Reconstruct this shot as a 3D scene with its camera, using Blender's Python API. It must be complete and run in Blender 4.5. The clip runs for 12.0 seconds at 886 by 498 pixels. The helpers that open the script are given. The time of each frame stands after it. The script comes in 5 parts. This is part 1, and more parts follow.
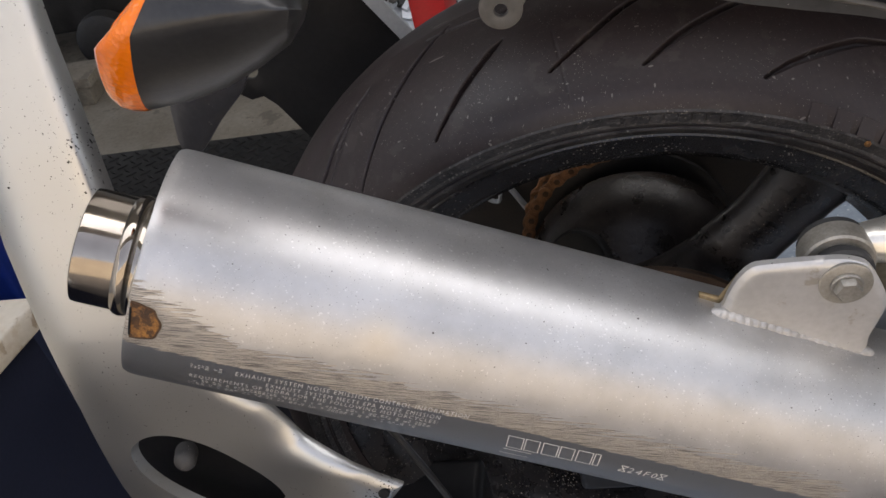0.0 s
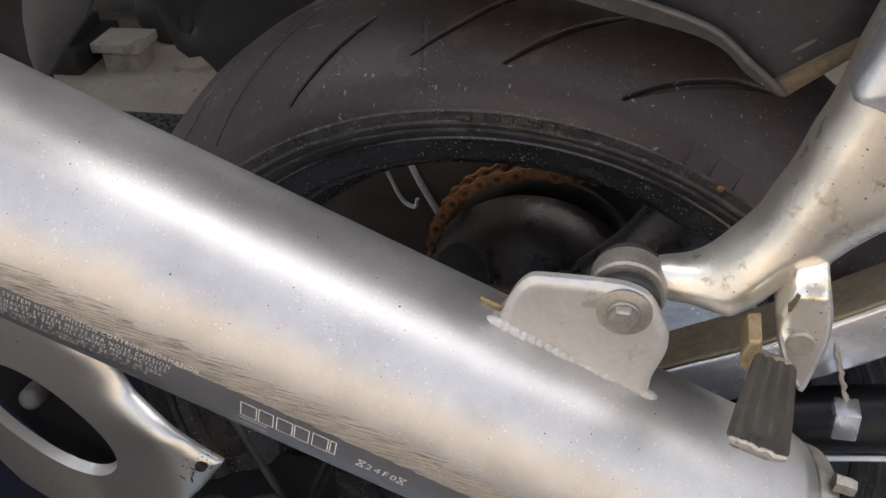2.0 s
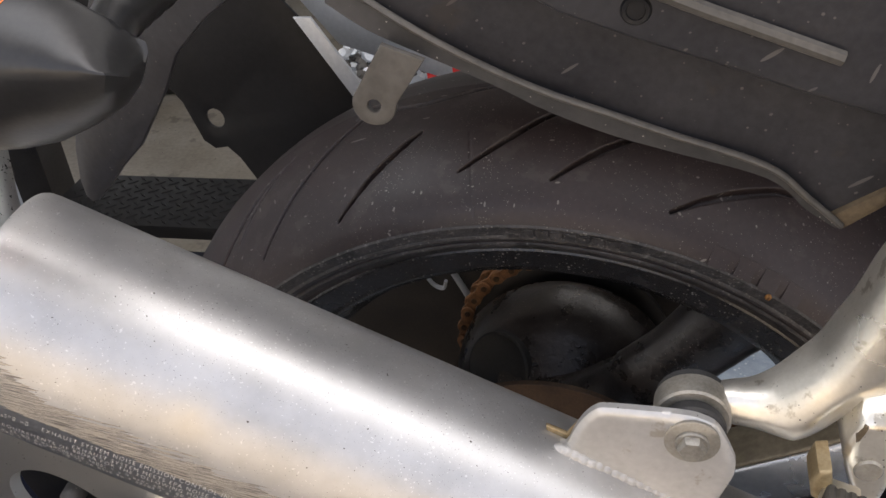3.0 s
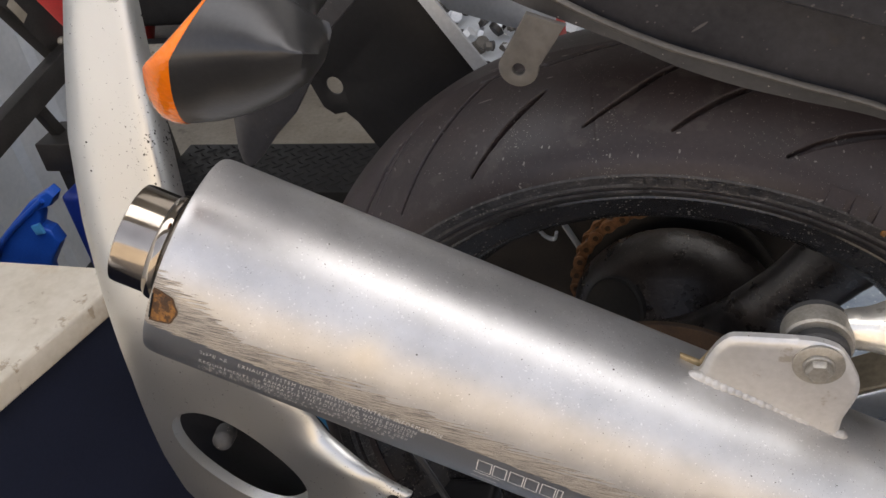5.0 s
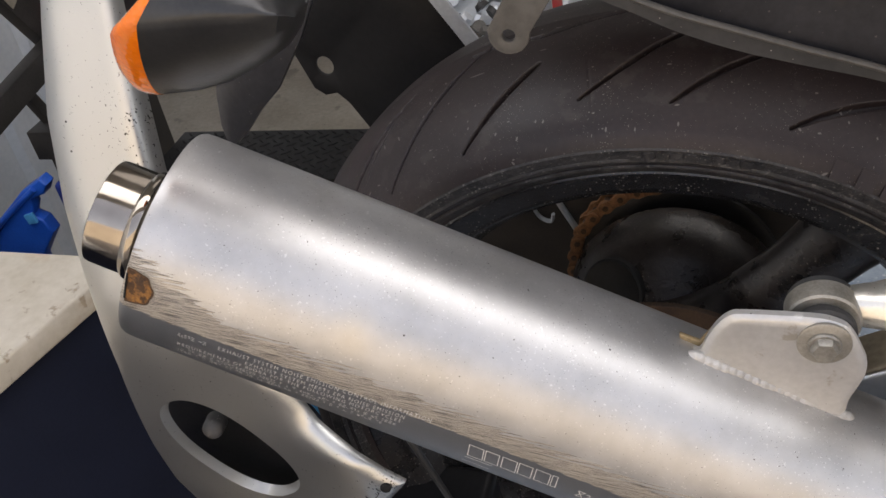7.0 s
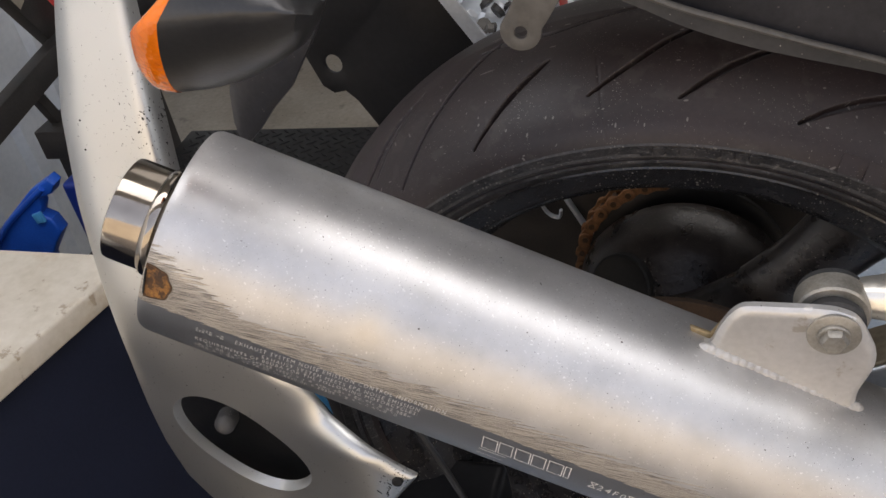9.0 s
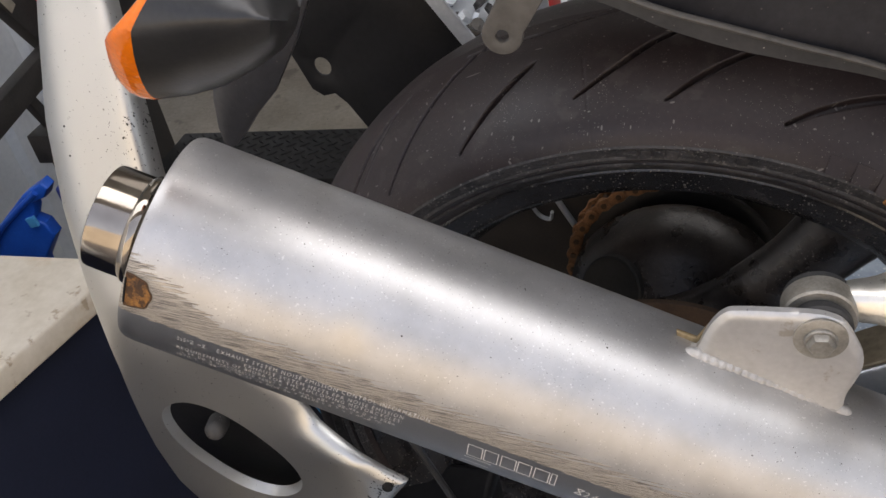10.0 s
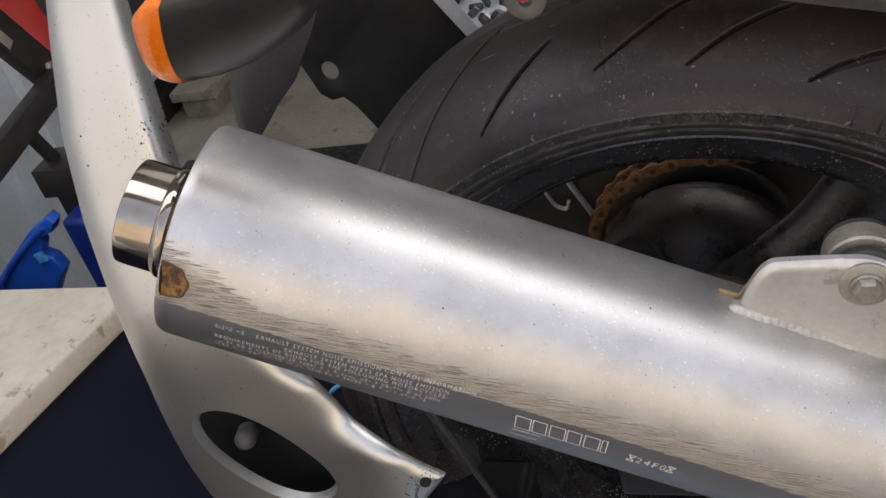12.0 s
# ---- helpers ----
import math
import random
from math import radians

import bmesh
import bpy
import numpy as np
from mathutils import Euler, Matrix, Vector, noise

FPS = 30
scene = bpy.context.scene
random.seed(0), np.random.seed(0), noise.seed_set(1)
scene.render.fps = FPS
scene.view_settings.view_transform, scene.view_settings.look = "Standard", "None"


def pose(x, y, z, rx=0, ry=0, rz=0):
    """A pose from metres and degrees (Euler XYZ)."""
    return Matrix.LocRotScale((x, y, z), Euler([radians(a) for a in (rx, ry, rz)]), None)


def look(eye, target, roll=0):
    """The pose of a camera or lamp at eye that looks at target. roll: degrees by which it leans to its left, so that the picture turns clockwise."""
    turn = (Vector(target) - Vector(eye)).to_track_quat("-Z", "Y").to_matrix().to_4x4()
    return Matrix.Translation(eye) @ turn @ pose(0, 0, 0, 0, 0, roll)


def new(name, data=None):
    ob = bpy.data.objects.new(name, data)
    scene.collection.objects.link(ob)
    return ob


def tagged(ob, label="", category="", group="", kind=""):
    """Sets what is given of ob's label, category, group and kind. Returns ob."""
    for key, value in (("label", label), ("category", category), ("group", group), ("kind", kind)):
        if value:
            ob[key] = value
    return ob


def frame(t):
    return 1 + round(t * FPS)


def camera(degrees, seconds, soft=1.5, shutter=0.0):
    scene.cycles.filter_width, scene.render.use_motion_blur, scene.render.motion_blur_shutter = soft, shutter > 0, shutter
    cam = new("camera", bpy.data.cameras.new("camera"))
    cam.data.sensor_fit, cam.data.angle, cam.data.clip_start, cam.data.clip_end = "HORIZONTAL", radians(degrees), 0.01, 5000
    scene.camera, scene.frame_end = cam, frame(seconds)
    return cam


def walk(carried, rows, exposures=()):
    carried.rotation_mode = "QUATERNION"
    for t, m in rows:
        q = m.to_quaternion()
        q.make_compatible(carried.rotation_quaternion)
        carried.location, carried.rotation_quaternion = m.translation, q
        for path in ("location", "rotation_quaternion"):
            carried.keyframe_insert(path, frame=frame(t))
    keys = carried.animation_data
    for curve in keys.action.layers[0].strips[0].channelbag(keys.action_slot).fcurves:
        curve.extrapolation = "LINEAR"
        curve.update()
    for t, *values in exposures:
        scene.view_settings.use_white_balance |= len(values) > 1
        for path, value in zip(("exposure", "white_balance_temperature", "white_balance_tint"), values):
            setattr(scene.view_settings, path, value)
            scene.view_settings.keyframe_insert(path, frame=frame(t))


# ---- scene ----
cam = camera(49.13, 12.0)
PATH = [
    (0, -0.002, -0.4847, 1.6564, 51.469, 11.417, 4.99),
    (0.5, 0.0166, -0.5007, 1.65, 51.979, 10.081, 5.06),
    (1, 0.0882, -0.4886, 1.633, 52.016, 8.364, 7.607),
    (1.5, 0.1702, -0.4912, 1.6347, 53.573, 7.015, 15.26),
    (2, 0.109, -0.4655, 1.6025, 54.765, 3.835, 13.502),
    (2.5, 0.059, -0.4559, 1.615, 54.798, 3.591, 11.637),
    (2.7, 0.0768, -0.4517, 1.6331, 55.748, 4.106, 11.554),
    (4.3, 0.0673, -0.4913, 1.6704, 57.635, 8.234, 15.154),
    (4.5, 0.0582, -0.4988, 1.6776, 56.331, 8.557, 15.385),
    (5, 0.0583, -0.5012, 1.6745, 54.381, 9.178, 14.988),
    (5.5, 0.0587, -0.4952, 1.6666, 54.327, 9.099, 14.93),
    (6, 0.0562, -0.4889, 1.6634, 54.278, 9.111, 14.868),
    (6.5, 0.0503, -0.5015, 1.6603, 54.155, 9.307, 14.981),
    (7, 0.0579, -0.4881, 1.6567, 53.749, 9.534, 14.77),
    (7.2, 0.0613, -0.4917, 1.6561, 53.673, 9.615, 14.829),
    (9, 0.0553, -0.4949, 1.6597, 53.644, 9.878, 14.792),
    (9.5, 0.061, -0.4828, 1.6579, 53.651, 9.795, 14.623),
    (10, 0.061, -0.488, 1.6583, 53.562, 10.182, 14.469),
    (10.5, 0.0609, -0.4832, 1.6543, 53.591, 10.054, 14.319),
    (11, 0.0592, -0.4779, 1.6571, 53.581, 10.598, 13.807),
    (11.5, 0.054, -0.4826, 1.6539, 53.72, 11.834, 12.922),
    (12, 0.0436, -0.5028, 1.6401, 54.469, 13.139, 12.362),
]
walk(cam, [(row[0], pose(*row[1:])) for row in PATH],
     [(0.0, 1.93, 7020, 15), (1.5, 2.08, 7020, 15), (2.5, 2.14, 7120, 15), (4.5, 2.38, 7220, 15), (5.0, 2.12, 7220, 15), (7.0, 2.07, 7220, 15), (12.0, 2.03, 7070, 15)])

# ---------------------------------------------------------------- world, sun, exposure
world = bpy.data.worlds.new("sky")
scene.world = world
world.use_nodes = True
wn, wl = world.node_tree.nodes, world.node_tree.links
sky = wn.new("ShaderNodeTexSky")
sky.sky_type = "NISHITA"
sky.sun_disc = False
sky.dust_density = 5.0
sky.sun_elevation = radians(47.7)
sky.sun_rotation = radians(19.2)
haze = wn.new("ShaderNodeHueSaturation")                      # pale summer haze
haze.inputs["Saturation"].default_value, haze.inputs["Value"].default_value = 0.62, 0.95
wl.new(sky.outputs["Color"], haze.inputs["Color"])
wl.new(haze.outputs["Color"], wn["Background"].inputs["Color"])
wn["Background"].inputs["Strength"].default_value = 0.15
sun_data = bpy.data.lights.new("sun", "SUN")
sun_data.energy, sun_data.angle, sun_data.color = 3.4, radians(0.5), (1.0, 0.93, 0.82)
sun = new("sun", sun_data)
sun.matrix_world = look((1.5, 4.3, 5.0), (0, 0, 0))
# daylight of the open roof light, as the sky above it gives it
roof_data = bpy.data.lights.new("roof_light", "AREA")
roof_data.shape, roof_data.size, roof_data.size_y = "RECTANGLE", 5.0, 0.85
roof_data.energy, roof_data.color = 7.5, (0.88, 0.95, 1.0)
roof_light = new("roof_light", roof_data)
roof_light.matrix_world = pose(0.6, -0.15, 3.29)
# dimmer fill lamp added at the back to lift the silencer's top and the hub
back_data = bpy.data.lights.new("back_fill_light", "AREA")
back_data.shape, back_data.size, back_data.size_y = "RECTANGLE", 2.9, 2.1
back_data.energy, back_data.color = 4.5, (0.95, 0.97, 1.0)
back_light = new("back_fill_light", back_data)
back_light.matrix_world = pose(1.0, 2.2, 3.29)



# ---------------------------------------------------------------- node materials
def material(name):
    m = bpy.data.materials.new(name)
    m.use_nodes = True
    return m, m.node_tree.nodes, m.node_tree.links, m.node_tree.nodes["Principled BSDF"]


def tex(n, l, kind, scale, detail=4.0, coord="Object", stretch=(1, 1, 1), rough=0.55):
    """A noise or voronoi texture at its real-world scale."""
    tc, mp = n.new("ShaderNodeTexCoord"), n.new("ShaderNodeMapping")
    mp.inputs["Scale"].default_value = stretch
    l.new(tc.outputs[coord], mp.inputs["Vector"])
    t = n.new("ShaderNodeTexNoise" if kind == "noise" else "ShaderNodeTexVoronoi")
    t.inputs["Scale"].default_value = scale
    if kind == "noise":
        t.inputs["Detail"].default_value, t.inputs["Roughness"].default_value = detail, rough
    l.new(mp.outputs["Vector"], t.inputs["Vector"])
    return t.outputs["Fac"] if kind == "noise" else t.outputs["Distance"]


def cells(n, l, scale, stretch=(1, 1, 1)):
    """Distance to the middle of scattered cells, and one chance value for each cell."""
    tc, mp, t, sp = n.new("ShaderNodeTexCoord"), n.new("ShaderNodeMapping"), n.new("ShaderNodeTexVoronoi"), n.new("ShaderNodeSeparateColor")
    mp.inputs["Scale"].default_value = stretch
    t.inputs["Scale"].default_value = scale
    l.new(tc.outputs["Object"], mp.inputs["Vector"])
    l.new(mp.outputs["Vector"], t.inputs["Vector"])
    l.new(t.outputs["Color"], sp.inputs["Color"])
    return t.outputs["Distance"], sp.outputs["Red"]


def ramp(n, l, fac, stops):
    r = n.new("ShaderNodeValToRGB")
    el = r.color_ramp.elements
    while len(el) < len(stops):
        el.new(0.5)
    for e, (pos, col) in zip(el, stops):
        e.position = pos
        e.color = (*col, 1) if isinstance(col, tuple) else (col, col, col, 1)
    l.new(fac, r.inputs["Fac"])
    return r.outputs["Color"]


def mix(n, l, fac, a, b, mode="MIX"):
    x = n.new("ShaderNodeMix")
    x.data_type, x.blend_type = "RGBA", mode
    for sock, v in ((x.inputs["Factor"], fac), (x.inputs["A"], a), (x.inputs["B"], b)):
        if isinstance(v, bpy.types.NodeSocket):
            l.new(v, sock)
        elif isinstance(v, tuple):
            sock.default_value = (*v, 1)
        else:
            sock.default_value = v
    return x.outputs["Result"]


def calc(n, l, op, a, b=0.0):
    x = n.new("ShaderNodeMath")
    x.operation = op
    for sock, v in zip(x.inputs, (a, b)):
        if isinstance(v, bpy.types.NodeSocket):
            l.new(v, sock)
        else:
            sock.default_value = v
    return x.outputs["Value"]


def bump(n, l, p, height, strength, distance=0.001):
    b = n.new("ShaderNodeBump")
    b.inputs["Strength"].default_value, b.inputs["Distance"].default_value = strength, distance
    l.new(height, b.inputs["Height"])
    if p.inputs["Normal"].is_linked:
        l.new(p.inputs["Normal"].links[0].from_socket, b.inputs["Normal"])
    l.new(b.outputs["Normal"], p.inputs["Normal"])


def worn(name, dark, light, rough=(0.4, 0.6), metal=0.0, coarse=14.0, fine=160.0, relief=0.15, specks=0.0,
         speck_col=(0.5, 0.47, 0.42), speck_scale=260.0, stretch=(1, 1, 1)):
    """Two scales of variation between two base colours, uneven gloss, fine relief and scattered specks of dust."""
    m, n, l, p = material(name)
    big, small = tex(n, l, "noise", coarse, 5, stretch=stretch), tex(n, l, "noise", fine, 6, stretch=stretch)
    both = calc(n, l, "ADD", calc(n, l, "MULTIPLY", big, 0.62), calc(n, l, "MULTIPLY", small, 0.38))
    col = ramp(n, l, both, [(0.36, dark), (0.64, light)])
    rg = ramp(n, l, big, [(0.3, rough[0]), (0.7, rough[1])])
    if specks > 0:
        spot, chance = cells(n, l, speck_scale)
        keep = tex(n, l, "noise", 30, 3)
        limit = calc(n, l, "MULTIPLY", calc(n, l, "MULTIPLY", ramp(n, l, keep, [(0.3, 0.35), (0.7, 1.5)]), chance), specks * 1.6)
        mask = calc(n, l, "LESS_THAN", spot, limit)
        col = mix(n, l, mask, col, speck_col)
        rg = mix(n, l, mask, rg, (0.85, 0.85, 0.85))
    l.new(col, p.inputs["Base Color"])
    l.new(rg, p.inputs["Roughness"])
    p.inputs["Metallic"].default_value = metal
    bump(n, l, p, small, relief, 0.0006)
    return m


M = {}
M["rubber"] = worn("tyre_rubber", (0.0130, 0.0080, 0.0078), (0.029, 0.0182, 0.0178), (0.42, 0.58), coarse=9, fine=300, specks=0.10,
                   speck_col=(0.22, 0.20, 0.185), speck_scale=800)
M["bead"] = worn("dusty_bead_rubber", (0.010, 0.0095, 0.010), (0.060, 0.054, 0.052), (0.30, 0.55), coarse=70, fine=420, specks=0.18,
                 speck_col=(0.16, 0.15, 0.135), speck_scale=430, relief=1.4)
M["rim"] = worn("black_wheel_paint", (0.008, 0.0078, 0.0085), (0.024, 0.0225, 0.024), (0.16, 0.34), coarse=26, fine=220, relief=0.4, specks=0.17,
                speck_col=(0.18, 0.168, 0.15), speck_scale=430)
M["hub_paint"] = worn("dull_hub_paint", (0.013, 0.011, 0.010), (0.040, 0.033, 0.030), (0.2, 0.42), coarse=34, fine=240, relief=0.5, specks=0.12,
                       speck_col=(0.15, 0.135, 0.12), speck_scale=450)
M["plastic"] = worn("dark_tail_plastic", (0.021, 0.021, 0.024), (0.046, 0.045, 0.049), (0.30, 0.46), coarse=12, fine=260, specks=0.08,
                    speck_col=(0.13, 0.12, 0.11), speck_scale=260)
M["plastic_pale"] = worn("faded_plastic_edge", (0.052, 0.047, 0.041), (0.105, 0.096, 0.084), (0.45, 0.6), coarse=30, fine=260)
M["gloss_black"] = worn("black_signal_plastic", (0.014, 0.014, 0.0145), (0.026, 0.0255, 0.025), (0.28, 0.38), coarse=25, fine=400, relief=0.1)
M["panel_black"] = worn("black_satin_panel", (0.008, 0.008, 0.009), (0.016, 0.016, 0.017), (0.3, 0.45), coarse=10, fine=200)
M["cast"] = worn("bare_cast_alloy", (0.74, 0.70, 0.60), (0.87, 0.83, 0.745), (0.25, 0.37), metal=0.9, coarse=22, fine=420, relief=0.2,
                 specks=0.08, speck_col=(0.2, 0.17, 0.13), speck_scale=330)
M["bracket"] = worn("satin_bracket_alloy", (0.50, 0.485, 0.455), (0.62, 0.60, 0.57), (0.34, 0.48), metal=0.5, coarse=18, fine=300,
                    specks=0.05, speck_col=(0.12, 0.1, 0.08), speck_scale=200)
M["weld"] = worn("dull_weld_bead", (0.40, 0.385, 0.36), (0.56, 0.54, 0.51), (0.5, 0.65), metal=0.6, coarse=60, fine=500, relief=0.6)
M["zinc"] = worn("zinc_bolt", (0.20, 0.185, 0.16), (0.38, 0.36, 0.32), (0.4, 0.58), metal=0.75, coarse=80, fine=700, relief=0.2)
M["washer"] = worn("grimy_washer", (0.26, 0.24, 0.2), (0.42, 0.39, 0.34), (0.45, 0.6), metal=0.6, coarse=90, fine=700)
M["swing"] = worn("swingarm_alloy", (0.54, 0.555, 0.575), (0.70, 0.715, 0.735), (0.22, 0.34), metal=0.85, coarse=14, fine=300)
M["swing_top"] = worn("dirty_swingarm_top", (0.13, 0.105, 0.07), (0.26, 0.215, 0.15), (0.4, 0.6), metal=0.4, coarse=18, fine=250)
M["mud"] = worn("dried_brown_mud", (0.07, 0.05, 0.03), (0.15, 0.11, 0.065), (0.7, 0.9), coarse=60, fine=400, relief=0.6)
M["chain"] = worn("rusty_chain", (0.12, 0.056, 0.027), (0.36, 0.18, 0.085), (0.5, 0.75), metal=0.3, coarse=90, fine=700, relief=0.4)
M["grime"] = worn("black_brown_grime", (0.014, 0.011, 0.009), (0.036, 0.028, 0.022), (0.5, 0.7), coarse=40, fine=400)
M["plastic_dusty"] = worn("dusty_plastic_skirt", (0.034, 0.033, 0.033), (0.066, 0.063, 0.061), (0.45, 0.6), coarse=20, fine=260, specks=0.08, speck_scale=300)
M["chain_pin"] = worn("worn_chain_pin", (0.05, 0.03, 0.02), (0.12, 0.07, 0.04), (0.4, 0.6), metal=0.5, coarse=90, fine=700)
M["rust"] = worn("orange_rust", (0.06, 0.028, 0.012), (0.34, 0.15, 0.035), (0.7, 0.9), coarse=160, fine=900, relief=0.9)
M["bush"] = worn("black_bush_rubber", (0.015, 0.015, 0.015), (0.04, 0.038, 0.036), (0.55, 0.75), coarse=60, fine=600, relief=0.3)
M["peg"] = worn("peg_rubber", (0.022, 0.019, 0.015), (0.065, 0.056, 0.044), (0.55, 0.75), coarse=60, fine=500, relief=0.4)
M["concrete"] = worn("garage_concrete", (0.20, 0.172, 0.132), (0.32, 0.285, 0.23), (0.6, 0.85), coarse=5, fine=60, relief=0.3, specks=0.08,
                     speck_col=(0.08, 0.07, 0.06), speck_scale=60)
M["deck"] = worn("blue_grey_deck_paint", (0.16, 0.2, 0.25), (0.30, 0.35, 0.40), (0.3, 0.5), coarse=16, fine=110, relief=0.9, specks=0.16,
                 speck_col=(0.5, 0.52, 0.54), speck_scale=140)
M["tread_plate"] = worn("black_tread_plate", (0.004, 0.004, 0.0045), (0.010, 0.0098, 0.0095), (0.5, 0.65), metal=0.0, coarse=24, fine=260)
M["bench_top"] = worn("stained_white_worktop", (0.53, 0.475, 0.375), (0.67, 0.615, 0.52), (0.35, 0.55), coarse=7, fine=70, specks=0.05,
                      speck_col=(0.2, 0.16, 0.12), speck_scale=55)
M["navy"] = worn("navy_bench_panel", (0.008, 0.011, 0.024), (0.012, 0.016, 0.034), (0.55, 0.7), coarse=6, fine=200)
M["wall"] = worn("pale_blue_sheet_metal", (0.44, 0.48, 0.52), (0.56, 0.59, 0.62), (0.4, 0.55), coarse=4, fine=60)
M["asphalt"] = worn("dark_yard_asphalt", (0.045, 0.045, 0.048), (0.075, 0.075, 0.078), (0.7, 0.9), coarse=1.5, fine=60, relief=0.4)
M["polycarb"] = worn("milky_fill_pane", (0.70, 0.71, 0.72), (0.80, 0.81, 0.82), (0.4, 0.5), coarse=3, fine=50)
M["ceiling"] = worn("pale_ceiling_board", (0.68, 0.67, 0.64), (0.78, 0.77, 0.74), (0.7, 0.9), coarse=3, fine=50)
M["blue"] = worn("blue_plastic", (0.005, 0.07, 0.42), (0.01, 0.11, 0.55), (0.3, 0.45), coarse=12, fine=200)
M["navy_plastic"] = worn("dark_blue_plastic", (0.004, 0.02, 0.16), (0.008, 0.03, 0.22), (0.35, 0.5), coarse=12, fine=200)
M["sky_plastic"] = worn("light_blue_plastic", (0.06, 0.32, 0.62), (0.10, 0.42, 0.72), (0.35, 0.5), coarse=12, fine=200)
M["red"] = worn("red_paint", (0.32, 0.008, 0.008), (0.45, 0.014, 0.014), (0.3, 0.4), coarse=9, fine=160)
M["steel_black"] = worn("black_steel_tube", (0.014, 0.013, 0.012), (0.035, 0.032, 0.03), (0.4, 0.6), metal=0.1, coarse=20, fine=220)
M["zinc_strip"] = worn("pale_zinc_strip", (0.5, 0.52, 0.54), (0.66, 0.68, 0.70), (0.35, 0.5), metal=0.4, coarse=20, fine=260)
M["disc"] = worn("rust_stained_disc", (0.045, 0.026, 0.016), (0.10, 0.06, 0.035), (0.5, 0.7), metal=0.4, coarse=60, fine=500)
M["reflector_cream"] = worn("cream_plaster", (0.235, 0.215, 0.18), (0.295, 0.27, 0.23), (0.8, 0.95), coarse=1.2, fine=30)
M["rusty_alloy"] = worn("brown_stained_alloy", (0.22, 0.15, 0.07), (0.45, 0.36, 0.22), (0.4, 0.6), metal=0.6, coarse=50, fine=500)
# black of cracks and scratches, also the painted shade of holes closed by caps
M["ink_and_hole"] = worn("black_ink_and_hole_shade", (0.01, 0.01, 0.01), (0.02, 0.02, 0.02), (0.6, 0.7), coarse=60, fine=300)
M["etch"] = worn("etched_alloy", (0.74, 0.72, 0.69), (0.86, 0.84, 0.80), (0.5, 0.6), metal=0.1, coarse=200, fine=900)


def scratch(m, tint, sets, thin=0.10):
    """Short fine scratches, each set thin cells drawn out along one direction."""
    n, l = m.node_tree.nodes, m.node_tree.links
    p = n["Principled BSDF"]
    col = p.inputs["Base Color"].links[0].from_socket
    for turn, scale, share, seed in sets:
        tc, mp, sc_, t, sp = n.new("ShaderNodeTexCoord"), n.new("ShaderNodeMapping"), n.new("ShaderNodeMapping"), n.new("ShaderNodeTexVoronoi"), n.new("ShaderNodeSeparateColor")
        mp.inputs["Rotation"].default_value = (0.3 * seed, radians(turn), 0.2 * seed)
        sc_.inputs["Scale"].default_value = (0.10, 1.0, 1.0)
        sc_.inputs["Location"].default_value = (seed, seed * 2.7, 0)
        t.inputs["Scale"].default_value = scale
        l.new(tc.outputs["Object"], mp.inputs["Vector"])
        l.new(mp.outputs["Vector"], sc_.inputs["Vector"])
        l.new(sc_.outputs["Vector"], t.inputs["Vector"])
        l.new(t.outputs["Color"], sp.inputs["Color"])
        mask = calc(n, l, "MULTIPLY", calc(n, l, "LESS_THAN", t.outputs["Distance"], thin), calc(n, l, "LESS_THAN", sp.outputs["Red"], share))
        col = mix(n, l, calc(n, l, "MULTIPLY", mask, 0.7), col, tint)
    l.new(col, p.inputs["Base Color"])


scratch(M["rubber"], (0.19, 0.175, 0.16), ((20, 150, 0.3, 1.0), (-50, 130, 0.25, 2.0), (85, 170, 0.3, 3.0), (-15, 210, 0.3, 4.0)))
scratch(M["rubber"], (0.27, 0.24, 0.22), ((35, 420, 0.22, 5.0), (-70, 380, 0.2, 6.0), (5, 460, 0.2, 7.0)), 0.075)
scratch(M["plastic"], (0.15, 0.14, 0.13), ((70, 140, 0.3, 1.5), (20, 120, 0.25, 2.5), (-40, 170, 0.2, 3.5)))


def blotch(m, tint, scale, edge, weight=0.8, stretch=(1, 1, 1)):
    """Ragged stains of one tint."""
    n, l = m.node_tree.nodes, m.node_tree.links
    p = n["Principled BSDF"]
    col = p.inputs["Base Color"].links[0].from_socket
    mask = ramp(n, l, tex(n, l, "noise", scale, 8, stretch=stretch, rough=0.62), [(edge, 0.0), (edge + 0.05, 1.0)])
    l.new(mix(n, l, calc(n, l, "MULTIPLY", mask, weight), col, tint), p.inputs["Base Color"])


blotch(M["bench_top"], (0.30, 0.22, 0.14), 22, 0.575, 0.75)
blotch(M["bench_top"], (0.50, 0.40, 0.28), 9, 0.54, 0.5)
blotch(M["plastic"], (0.055, 0.045, 0.036), 26, 0.58, 0.4)
blotch(M["cast"], (0.30, 0.24, 0.15), 60, 0.60, 0.6)
blotch(M["bracket"], (0.34, 0.28, 0.20), 70, 0.63, 0.6)
blotch(M["rubber"], (0.06, 0.05, 0.045), 40, 0.58, 0.3)
blotch(M["bead"], (0.16, 0.15, 0.14), 160, 0.60, 0.7, (1, 1, 1.5))
blotch(M["rust"], (0.035, 0.018, 0.010), 130, 0.50, 0.8)
blotch(M["concrete"], (0.12, 0.10, 0.08), 7, 0.58, 0.6)
for dull in ("panel_black", "tread_plate", "navy", "ink_and_hole"):
    M[dull].node_tree.nodes["Principled BSDF"].inputs["Specular IOR Level"].default_value = 0.22


